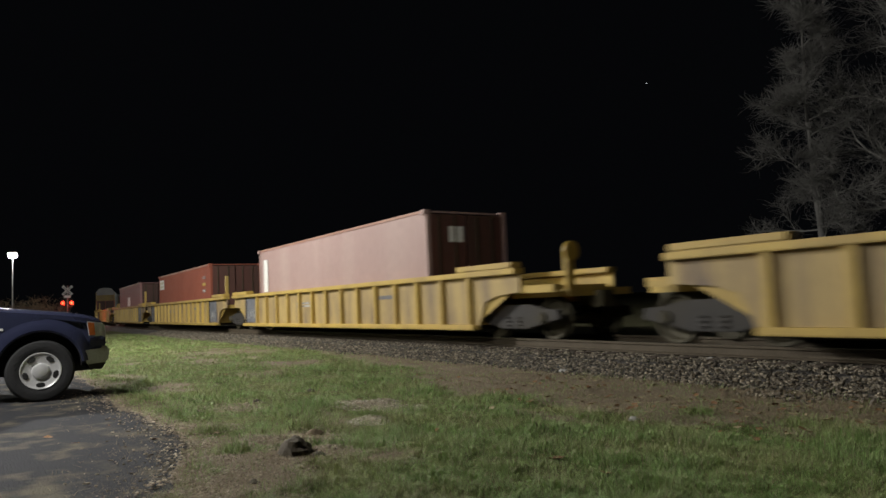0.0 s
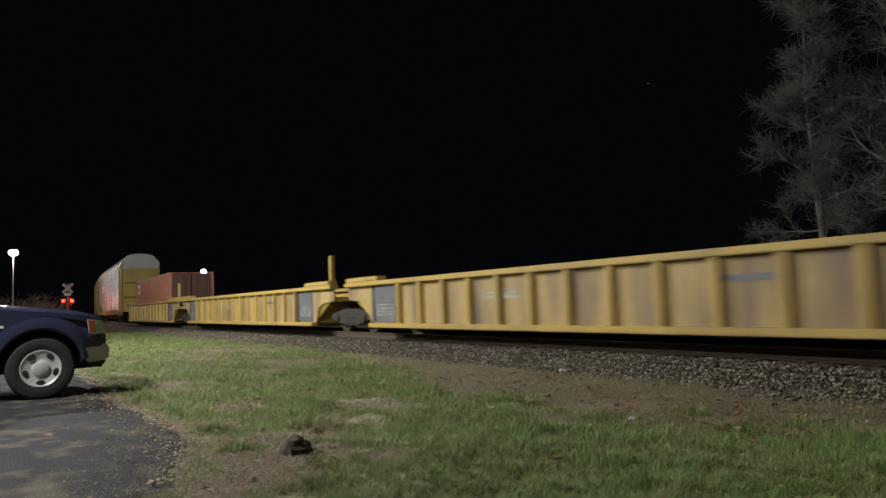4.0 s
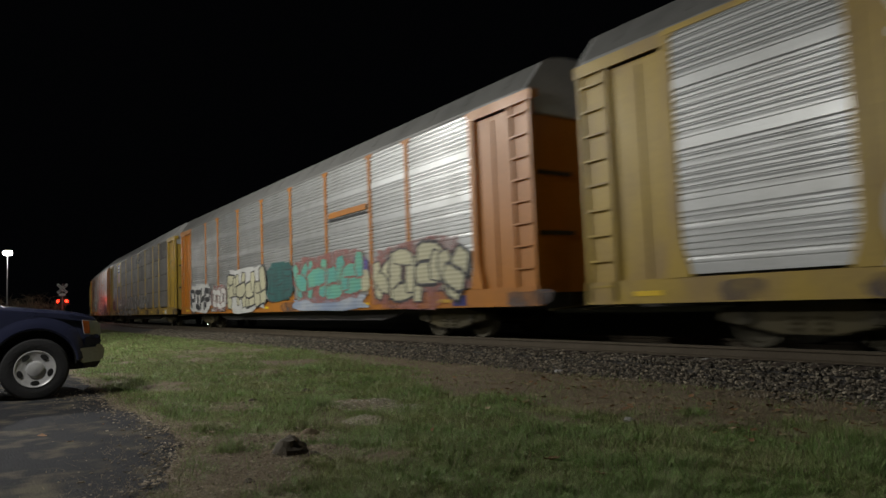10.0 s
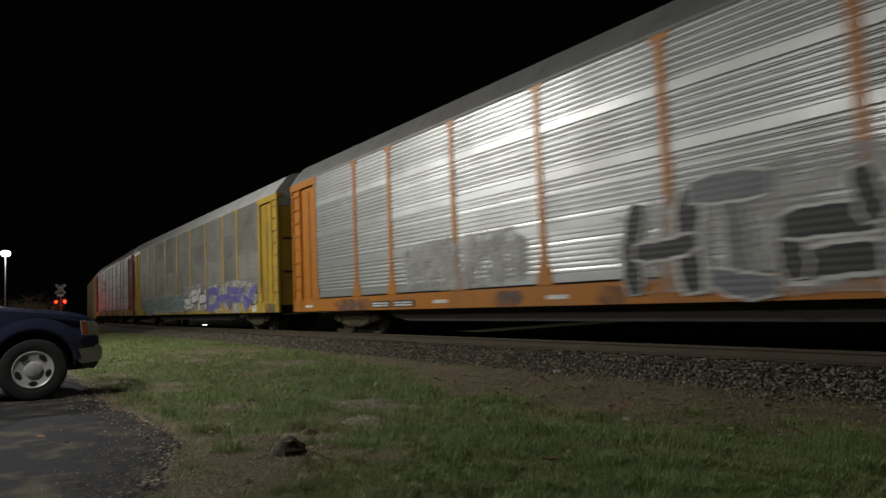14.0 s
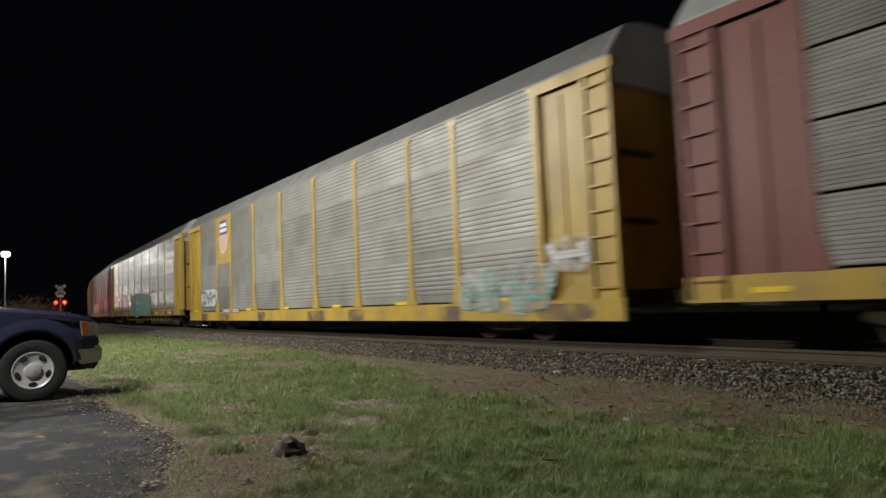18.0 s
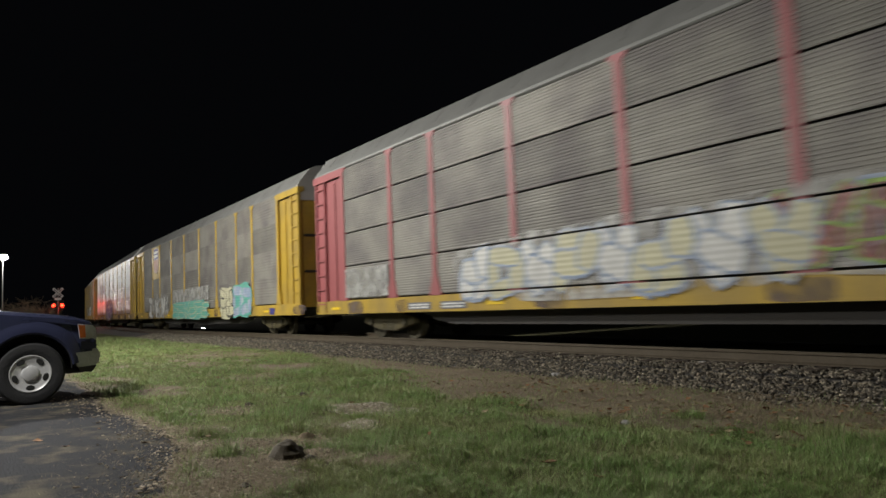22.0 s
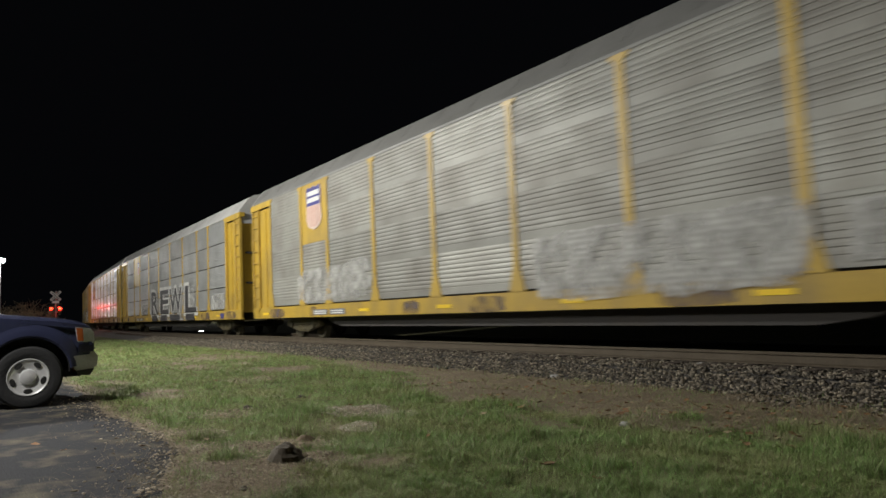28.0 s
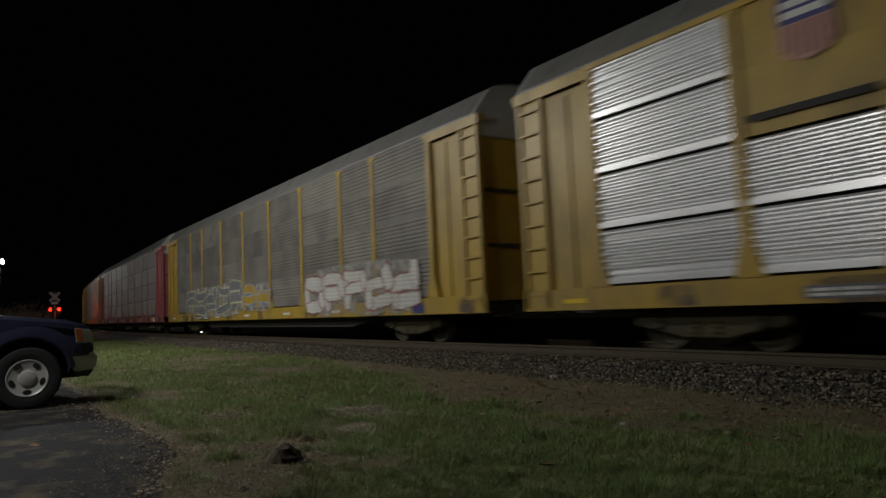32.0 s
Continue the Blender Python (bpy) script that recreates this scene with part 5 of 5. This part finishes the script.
def tree(x, y, height, radius, lean, seed, limbs, first, label, spread=0.30):
    """A leafless tree: a bent trunk, long winding limbs that fork, and a haze of fine twigs."""
    rnd = random.Random(seed)
    t = root("bare_tree", label, "tree", "bare trees beyond the track")
    t.location = (x, y, -0.5)
    trunk = Shape()
    pts = limb(trunk, Vector((0, 0, 0)), Vector((lean[0], lean[1], height)), radius, radius * 0.25, 0.3, rnd, 10, 9)
    part("trunk", trunk.mesh("trunk", BARK, True), t)
    fine = Shape()

    def wander(s, p, d, length, r, n, sides, curl):
        out = [p]
        rings = []
        for i in range(n + 1):
            q = d.to_track_quat("Z", "Y")
            k = r * (1 - 0.75 * i / n)
            rings.append([tuple(p + q @ Vector((k * math.cos(6.2832 * j / sides), k * math.sin(6.2832 * j / sides), 0))) for j in list(range(sides)) + [0]])
            d = (d + Vector((rnd.uniform(-1, 1), rnd.uniform(-1, 1), rnd.uniform(-0.75, 1.0))) * curl).normalized()
            p = p + d * (length / n)
            out.append(p)
        s.sheet(rings)
        return out[:n + 1]

    def aside(d, wide):
        return (d + Vector((rnd.uniform(-1, 1), rnd.uniform(-1, 1), rnd.uniform(-0.7, 0.9))) * wide).normalized()

    for i in range(limbs):
        u = first + (1 - first) * (i + rnd.random()) / limbs
        k = min(9, int(u * 10))
        p = pts[k].lerp(pts[k + 1], u * 10 - k)
        w = rnd.uniform(0, 6.2832)
        length = height * spread * (1.15 - 0.75 * u) * rnd.uniform(0.7, 1.2)
        d = Vector((math.cos(w), math.sin(w), rnd.uniform(-0.1, 0.8))).normalized()
        s = Shape()
        main = wander(s, p, d, length, radius * (0.26 - 0.14 * u), 8, 5, 0.34)
        for _ in range(3):
            a = rnd.randrange(2, 7)
            fork = wander(s, main[a], aside((main[a + 1] - main[a]).normalized(), 0.8), length * rnd.uniform(0.35, 0.65), radius * 0.09, 6, 4, 0.36)
            for _ in range(8):
                b = rnd.randrange(1, 7)
                q = wander(fine, fork[b], aside((fork[b] - fork[b - 1]).normalized(), 1.0), length * rnd.uniform(0.14, 0.32), 0.014, 4, 3, 0.35)
                for _ in range(9):
                    c = rnd.randrange(1, 5)
                    wander(fine, q[c], aside((q[c] - q[c - 1]).normalized(), 1.1), rnd.uniform(0.25, 0.75), 0.008, 3, 3, 0.6)
        part("limb", s.mesh("limb", LIMB, True), t)
        for _ in range(14):
            b = rnd.randrange(2, 9)
            q = wander(fine, main[b], aside((main[b] - main[b - 1]).normalized(), 0.9), length * rnd.uniform(0.12, 0.3), 0.015, 4, 3, 0.35)
            for _ in range(8):
                c = rnd.randrange(1, 5)
                wander(fine, q[c], aside((q[c] - q[c - 1]).normalized(), 1.1), rnd.uniform(0.25, 0.8), 0.008, 3, 3, 0.6)
    me = bpy.data.meshes.new("twig_haze")
    me.from_pydata(fine.v, [], fine.f)
    me.materials.append(BARK)
    part("twig_haze", me, t, label="dense fine twigs")["kind"] = "stuff"


tree(-11.45, 23.5, 11.5, 0.12, (-0.2, 0.0), 3, 26, 0.2, "slender bare tree with fine grey twigs", 0.175)
tree(-9.0, 24.2, 14.0, 0.24, (0.4, 0.4), 11, 30, 0.16, "tall bare tree with long winding pale limbs", 0.28)
tree(-10.2, 29.5, 15.0, 0.20, (0.3, 0.2), 17, 28, 0.14, "bare tree standing behind the others", 0.26)
tree(-6.6, 24.5, 15.0, 0.30, (0.2, 0.4), 23, 26, 0.15, "thick bare tree with spreading limbs", 0.32)


def shrub(x, y, h, seed):
    rnd = random.Random(seed)
    t = root("shrub", "low leafless straw coloured shrub", "shrub", "shrubs beyond the parking place")
    t.location = (x, y, land(x, y))
    s = Shape()
    for _ in range(70):
        w = rnd.uniform(0, 6.2832)
        a = Vector((rnd.uniform(-1, 1) * h * 0.5, rnd.uniform(-1, 1) * h * 0.5, 0))
        e = a + Vector((math.cos(w) * h * 0.5, math.sin(w) * h * 0.5, h * rnd.uniform(0.5, 1.0)))
        pts = limb(s, a, e, 0.03, 0.01, 0.15, rnd, 3, 3)
        for _ in range(8):
            o = rnd.choice(pts[1:])
            limb(s, o, o + Vector((rnd.uniform(-1, 1), rnd.uniform(-1, 1), rnd.uniform(-0.1, 1))) * h * 0.25, 0.012, 0.006, 0.05, rnd, 2, 3)
    part("stem_tangle", s.mesh("stem_tangle", STRAW), t)["kind"] = "stuff"


for i, (x, y, h) in enumerate(((-74, 3.2, 2.6), (-76, 4.6, 2.9), (-78, 5.6, 2.3), (-80, 1.8, 2.6), (-72, 6.2, 1.5))):
    shrub(x, y, h, 40 + i)

# ---- lamps and crossing signals ----
LED = glow("lamp_light", (1.0, 0.97, 0.9), 900)
REDLIGHT = glow("red_signal_light", (1.0, 0.014, 0.005), 30)
GALV = surface("galvanised_pole", (0.35, 0.35, 0.35), 0.5, 0.5)


def lamp_post(x, y, top, power):
    t = root("street_lamp", "lit lamp on a tall grey metal pole", "lamp", "lamps round the yard")
    z = land(x, y)
    t.location = (x, y, z)
    h = top - z
    part("pole", Shape().rod((0, 0, 0), (0, 0, h), 0.08, 10, 0.05).mesh("pole", GALV, True), t)
    part("base_plate", Shape().box(-0.2, 0.2, -0.2, 0.2, 0, 0.06).mesh("base_plate", GALV), t)
    head = part("lamp_head", Shape().prism([(-0.1, h - 0.02), (0.6, h + 0.06), (0.62, h + 0.16), (0.1, h + 0.2), (-0.1, h + 0.1)], -0.35, 0.35, "y").mesh("lamp_head", BLACK), t)
    for k in (-0.17, 0.17):
        part("light_panel", Shape().turn([(0, 0.12), (0.16, 0.10), (0.26, 0.0)], (0.64, k, h + 0.05), 14, "x").mesh("light_panel", LED), head, label="glowing round lamp")
    lamp("street_light", (x + 1.6, y, top - 0.1), power, 0.15)


lamp_post(-90, 2.85, 8.0, 130)
lamp_post(-131, 34.4, 8.0, 500)


def crossing_signal(x, y, facing):
    t = root("crossing_signal", "railway crossing signal with white crossbuck and lit red lamps", "signal")
    z = -0.35
    t.location = (x, y, z)
    t.rotation_euler = (0, 0, radians(facing))
    part("mast", Shape().rod((0, 0, 0), (0, 0, 4.4), 0.06, 10).mesh("mast", GALV, True), t)
    part("foot", Shape().box(-0.2, 0.2, -0.2, 0.2, 0, 0.25).mesh("foot", GALV), t)
    for a in (-1, 1):
        b = part("crossbuck_blade", Shape().box(-0.61, 0.61, -0.015, 0.015, -0.115, 0.115).mesh("crossbuck_blade", WHITE), t, (0, -0.08 - 0.016 * a, 3.92), "white sign blade", (0, radians(45 * a), 0))
        bars(b, -0.5, 0.5, -0.07, 0.07, 1, BLACK, -0.017, 5 + a)
    part("plate", Shape().box(-0.3, 0.3, -0.015, 0.015, -0.12, 0.12).mesh("plate", WHITE), t, (0, -0.09, 3.30), "small white sign")
    part("crossarm", Shape().rod((-0.45, 0, 2.65), (0.45, 0, 2.65), 0.035).mesh("crossarm", GALV), t)
    for xx in (-0.38, 0.38):
        head = part("lamp_head", Shape().turn([(0.0, 0.0), (0.26, 0.0), (0.26, 0.02), (0.10, 0.05), (0.08, 0.18), (0, 0.18)], (0, -0.06, 0), 18).mesh("lamp_head", BLACK), t, (xx, 0, 2.65), "black round backing")
        part("lens", Shape().turn([(0.0, -0.03), (0.10, -0.02), (0.15, 0.0)], (0, -0.07, 0), 14).mesh("lens", REDLIGHT), head, label="glowing red lens")
        part("visor", Shape().prism([(0.16 * math.cos(w * 0.314), 0.16 * math.sin(w * 0.314)) for w in range(11)] + [(0.15 * math.cos(w * 0.314), 0.15 * math.sin(w * 0.314)) for w in reversed(range(11))], -0.3, -0.06, "y").mesh("visor", BLACK), head)


crossing_signal(-78, 7.17, 75)
lamp("signal_light", (-78.0, 8.6, 2.3), 130, 0.1, (1, 0.04, 0.02))


# added glowing boxes beyond the track, standing in for glints under the train
for x, y, wide, mat, label in ((-57.2, 12.4, 0.42, REDLIGHT, "added low box glowing red for a glint under the train"), (-49.0, 13.4, 0.30, glow("white_glint_glow", (1.0, 0.97, 0.92), 20), "added low box glowing white for a glint under the train")):
    t = root("glint_box", label, "lamp", "marker lamps beyond the track")
    t.location = (x, y, -0.5)
    t.rotation_euler = (0, 0, math.atan2(-x, y))
    part("post", Shape().rod((0, 0, 0), (0, 0, 0.22), 0.04, 8).mesh("post", GALV, True), t)
    part("housing", Shape().box(-wide / 2 - 0.03, wide / 2 + 0.03, -0.02, 0.12, 0.16, 0.40).mesh("housing", BLACK, bevel=0.015), t)
    part("lens", Shape().box(-wide / 2, wide / 2, -0.035, -0.02, 0.21, 0.35).mesh("lens", mat), t, label="glowing face of the added box")


# a bright star low in the sky
star = Shape().turn([(0, -0.45), (0.32, -0.32), (0.45, 0), (0.32, 0.32), (0, 0.45)], (0, 0, 0), 8, "z").mesh("star", glow("star_light", (0.9, 0.95, 1.0), 2.5))
o = tagged(new("star", star), "single bright star in the black sky", "star", kind="structure")
o.location = (-614.5, 788.9, 299.4)

# ---- pickup truck ----
T_BLUE = surface("dark_blue_car_paint", (0.036, 0.041, 0.085), 0.24, 0.25, stain=(0.042, 0.048, 0.09), amount=0.4, bump=0.0, grain=3, spread=0.02)
T_RUBBER = surface("tyre_rubber", (0.022, 0.022, 0.024), 0.8, bump=0.3)
T_ALLOY = surface("silver_wheel_paint", (0.78, 0.78, 0.79), 0.35, 0.3, bump=0.02, grain=8)
T_BUMPER = surface("grey_bumper", (0.46, 0.47, 0.47), 0.35, 0.1, bump=0.02)
T_AMBER = surface("amber_lens", (0.55, 0.14, 0.03), 0.2, bump=0)
T_CLEAR = surface("clear_lens", (0.55, 0.57, 0.60), 0.15, 0.0, bump=0)
T_GLASS = surface("dark_window_glass", (0.02, 0.022, 0.025), 0.05, bump=0)
T_PLASTIC = surface("black_plastic", (0.02, 0.02, 0.02), 0.6)


def arc(cx, cz, r, a0, a1, n):
    return [(cx + r * math.cos(radians(a0 + (a1 - a0) * i / n)), cz + r * math.sin(radians(a0 + (a1 - a0) * i / n))) for i in range(n + 1)]


def pickup(x, y, turn):
    t = root("pickup_truck", "parked dark blue pickup truck with silver wheels", "truck")
    t.location = (x, y, land(x, y) + 0.014)
    t.rotation_euler = (0, 0, radians(turn))
    low = [(0.88, 0.60), (0.935, 0.70), (0.945, 0.84), (0.90, 0.945), (0.80, 0.985), (0.55, 1.03), (0.28, 1.07), (0.0, 1.10), (-0.30, 1.135), (-0.62, 1.17), (-1.6, 1.19), (-4.30, 1.19), (-4.38, 1.15), (-4.38, 0.62), (-4.0, 0.46)]
    low += arc(-3.45, 0.40, 0.475, 175, 5, 14)[0:] + [(-2.9, 0.42), (-0.55, 0.42)] + arc(0, 0.40, 0.475, 175, 8, 14) + [(0.55, 0.46), (0.80, 0.48)]
    body = part("body", Shape().prism(low, -0.965, 0.965, "y").mesh("body", T_BLUE, True, bevel=0.045), t, label="dark blue painted body")
    flare = [[(r * math.cos(radians(a)), yy, 0.40 + r * math.sin(radians(a)) * (1.0 if r < 0.6 else 0.97)) for r, yy in ((0.470, -0.93), (0.476, -0.982), (0.50, -0.996), (0.545, -0.992), (0.60, -0.978), (0.66, -0.960))] for a in range(176, 3, -8)]
    part("arch_lip", Shape().sheet(flare).mesh("arch_lip", T_BLUE, True), body)
    part("wheel_well", Shape().prism(arc(0, 0.40, 0.474, 178, 2, 16) + list(reversed(arc(0, 0.40, 0.468, 178, 2, 16))), -0.955, -0.45, "y").mesh("wheel_well", T_PLASTIC), body)
    for ax in (0, -3.45):
        part("inner_fender", Shape().box(ax - 0.55, ax + 0.55, -0.66, -0.62, 0.40, 0.90).mesh("inner_fender", T_PLASTIC), body)
    hood = Shape()
    rows = []
    for yy, dz in ((-0.86, -0.01), (-0.80, 0.03), (-0.55, 0.06), (-0.50, 0.035), (0, 0.05), (0.50, 0.035), (0.55, 0.06), (0.80, 0.03), (0.86, -0.01)):
        rows.append([(xx, yy, zz + dz) for xx, zz in ((0.90, 0.925), (0.82, 0.965), (0.55, 1.02), (0.28, 1.062), (0.0, 1.095), (-0.6, 1.17))])
    part("hood", hood.sheet(rows).mesh("hood", T_BLUE, True), t, label="dark blue hood with raised edges")
    cab = [(-0.55, 1.15), (-1.10, 1.70), (-1.28, 1.80), (-2.35, 1.81), (-2.50, 1.76), (-2.70, 1.15)]
    part("cab", Shape().prism(cab, -0.80, 0.80, "y").mesh("cab", T_BLUE, True, bevel=0.05), t)
    part("windshield", Shape().prism([(-0.60, 1.20), (-1.08, 1.68), (-1.06, 1.70), (-0.58, 1.22)], -0.70, 0.70, "y").mesh("windshield", T_GLASS), t, (0.012, 0, 0.012))
    for s in (-1, 1):
        part("side_window", Shape().prism([(-0.85, 1.20), (-1.2, 1.68), (-1.65, 1.70), (-1.65, 1.20)], 0.80 * s - 0.006, 0.80 * s + 0.006, "y").mesh("side_window", T_GLASS), t)
        part("rear_side_window", Shape().prism([(-1.75, 1.20), (-1.75, 1.70), (-2.35, 1.70), (-2.5, 1.20)], 0.80 * s - 0.006, 0.80 * s + 0.006, "y").mesh("rear_side_window", T_GLASS), t)
        m = part("mirror", Shape().box(-1.02, -0.84, s * 0.98 - 0.1, s * 0.98 + 0.1, 1.22, 1.44).mesh("mirror", T_PLASTIC, bevel=0.03), t)
        part("mirror_arm", Shape().rod((-0.92, s * 0.78, 1.22), (-0.92, s * 0.96, 1.28), 0.03).mesh("mirror_arm", T_PLASTIC), m)
        part("door_seam", Shape().prism([(-0.66, 0.50), (-0.66, 1.12), (-0.655, 1.12), (-0.655, 0.50)], s * 0.967 - 0.002, s * 0.967 + 0.002, "y").mesh("door_seam", T_PLASTIC), t)
        part("door_handle", Shape().box(-1.75, -1.55, s * 0.985 - 0.015, s * 0.985 + 0.015, 0.98, 1.02).mesh("door_handle", T_BLUE, bevel=0.008), t)
        lamp_unit = part("headlight", Shape().prism([(0.935, 0.77), (0.93, 0.90), (0.86, 0.955), (0.56, 0.985), (0.60, 0.79)], s * 0.966 - 0.012, s * 0.966 + 0.012, "y").mesh("headlight", T_CLEAR, bevel=0.008), t, label="clear headlight")
        part("turn_lens", Shape().prism([(0.72, 0.80), (0.70, 0.96), (0.575, 0.97), (0.61, 0.80)], s * 0.980 - 0.006, s * 0.980 + 0.006, "y").mesh("turn_lens", T_AMBER), lamp_unit, label="amber side lens")
        part("front_lens", Shape().box(0.895, 0.935, s * 0.74 - 0.20, s * 0.74 + 0.20, 0.76, 0.92).mesh("front_lens", T_CLEAR, bevel=0.01), lamp_unit)
        part("fender_badge", Shape().box(-0.56, -0.40, s * 0.969 - 0.004, s * 0.969 + 0.004, 0.915, 0.945).mesh("fender_badge", T_ALLOY), t, label="small bright badge")
        for ax in (0, -3.45):
            w = part("wheel", Shape().turn([(0.22, -0.11), (0.27, -0.125), (0.31, -0.13), (0.36, -0.12), (0.386, -0.09), (0.39, -0.03), (0.39, 0.03), (0.386, 0.09), (0.36, 0.12), (0.22, 0.12)], (0, 0, 0), 40).mesh("wheel", T_RUBBER, True), t, (ax, s * 0.84, 0.388), "black tyre")
            rim = part("rim", Shape().turn([(0.232, -0.122), (0.222, -0.124), (0.214, -0.116), (0.19, -0.108), (0.15, -0.104), (0.115, -0.092), (0.098, -0.094), (0.092, -0.118), (0.07, -0.128), (0, -0.13)], (0, 0, 0), 40).mesh("rim", T_ALLOY, True), w, label="silver five hole rim", turn=(0, 0, 0 if s < 0 else math.pi))
            for k in range(5):
                a = radians(90 + 72 * k + 36)
                slot = Shape().turn([(0.0, -0.009), (0.040, -0.009), (0.047, 0.004)], (0, 0, 0), 12)
                slot.v = [(p * 1.12, q, r * 0.72) for p, q, r in slot.v]
                part("hole", slot.mesh("hole", T_PLASTIC), w, (0.176 * math.cos(a), -0.108 if s < 0 else 0.108, 0.176 * math.sin(a)), turn=(0, math.pi / 2 - a, 0))
    part("grille", Shape().box(0.90, 0.93, -0.52, 0.52, 0.74, 0.93).mesh("grille", T_PLASTIC), t)
    for k in range(3):
        part("grille_bar", Shape().box(0.925, 0.94, -0.5, 0.5, 0.76 + 0.06 * k, 0.78 + 0.06 * k).mesh("grille_bar", T_BUMPER), t)
    part("cladding", Shape().prism([(0.58, 0.62), (0.60, 0.76), (0.90, 0.76), (0.96, 0.72), (0.96, 0.66), (0.9, 0.62)], -0.975, 0.975, "y").mesh("cladding", T_BLUE, True, bevel=0.03), t)
    part("front_bumper", Shape().prism([(0.52, 0.44), (0.50, 0.64), (0.92, 0.65), (1.00, 0.63), (1.02, 0.50), (0.95, 0.43), (0.60, 0.42)], -0.985, 0.985, "y").mesh("front_bumper", T_BUMPER, True, bevel=0.03), t, label="grey metal bumper")
    part("valance", Shape().prism([(0.58, 0.42), (0.95, 0.425), (0.85, 0.34), (0.62, 0.36)], -0.93, 0.93, "y").mesh("valance", T_PLASTIC), t)
    part("rear_bumper", Shape().box(-4.52, -4.36, -0.93, 0.93, 0.48, 0.66).mesh("rear_bumper", T_BUMPER, bevel=0.02), t)
    part("bed_cover", Shape().box(-4.32, -2.75, -0.88, 0.88, 1.155, 1.175).mesh("bed_cover", T_PLASTIC), t)
    part("chassis", Shape().box(-4.2, 0.75, -0.55, 0.55, 0.32, 0.48).mesh("chassis", T_PLASTIC), t)
    for ax in (0, -3.45):
        part("axle", Shape().rod((ax, -0.75, 0.388), (ax, 0.75, 0.388), 0.05).mesh("axle", T_PLASTIC), t)
    for ob in t.children_recursive:
        if ob.data and ob.name.split(".")[0] not in ("wheel", "rim", "hole"):
            for v in ob.data.vertices:
                if v.co.x > 0.30:
                    v.co.y *= 1 - 0.16 * ((v.co.x - 0.30) / 0.65) ** 2
                if v.co.x > 0.45:
                    v.co.x = 0.45 + (v.co.x - 0.45) * 0.64
    for k in range(3):
        part("wiper", Shape().rod((-0.5, -0.5 + 0.5 * k, 1.19), (-0.62, -0.2 + 0.5 * k, 1.24), 0.012).mesh("wiper", T_PLASTIC), t)


pickup(-10.95, 0.62, 90)


def on_track(s, half):
    """Pose of a car whose centre is s along the track, carried by two pivots."""
    a, b = rail_at(s - half), rail_at(s + half)
    m = (a + b) / 2
    return pose(m.x, m.y, m.z, 0, 0, math.degrees(math.atan2(b.y - a.y, b.x - a.x)))


def motions():
    for thing, start, half in MOVERS:
        walk(thing, [(t, on_track(start + V * t, half)) for t in range(33)])
    # wheels roll while they pass in view
    for wheels, off, start, dx in WHEELSETS:
        t0 = (-48 - start - off) / V
        i0 = max(0, min(959, round(t0 * 30)))
        i1 = max(i0 + 1, min(960, round((t0 + 52 / V) * 30)))
        rows = [(0, 0.0)] if i0 else []
        rows += [(i / 30, (i - i0) * V / 30 / 0.42) for i in range(i0, i1 + 1)]
        if i1 < 960:
            rows.append((32, rows[-1][1]))
        walk(wheels, [(t, pose(dx, 0, 0.42, 0, math.degrees(a), 0)) for t, a in rows])


motions()
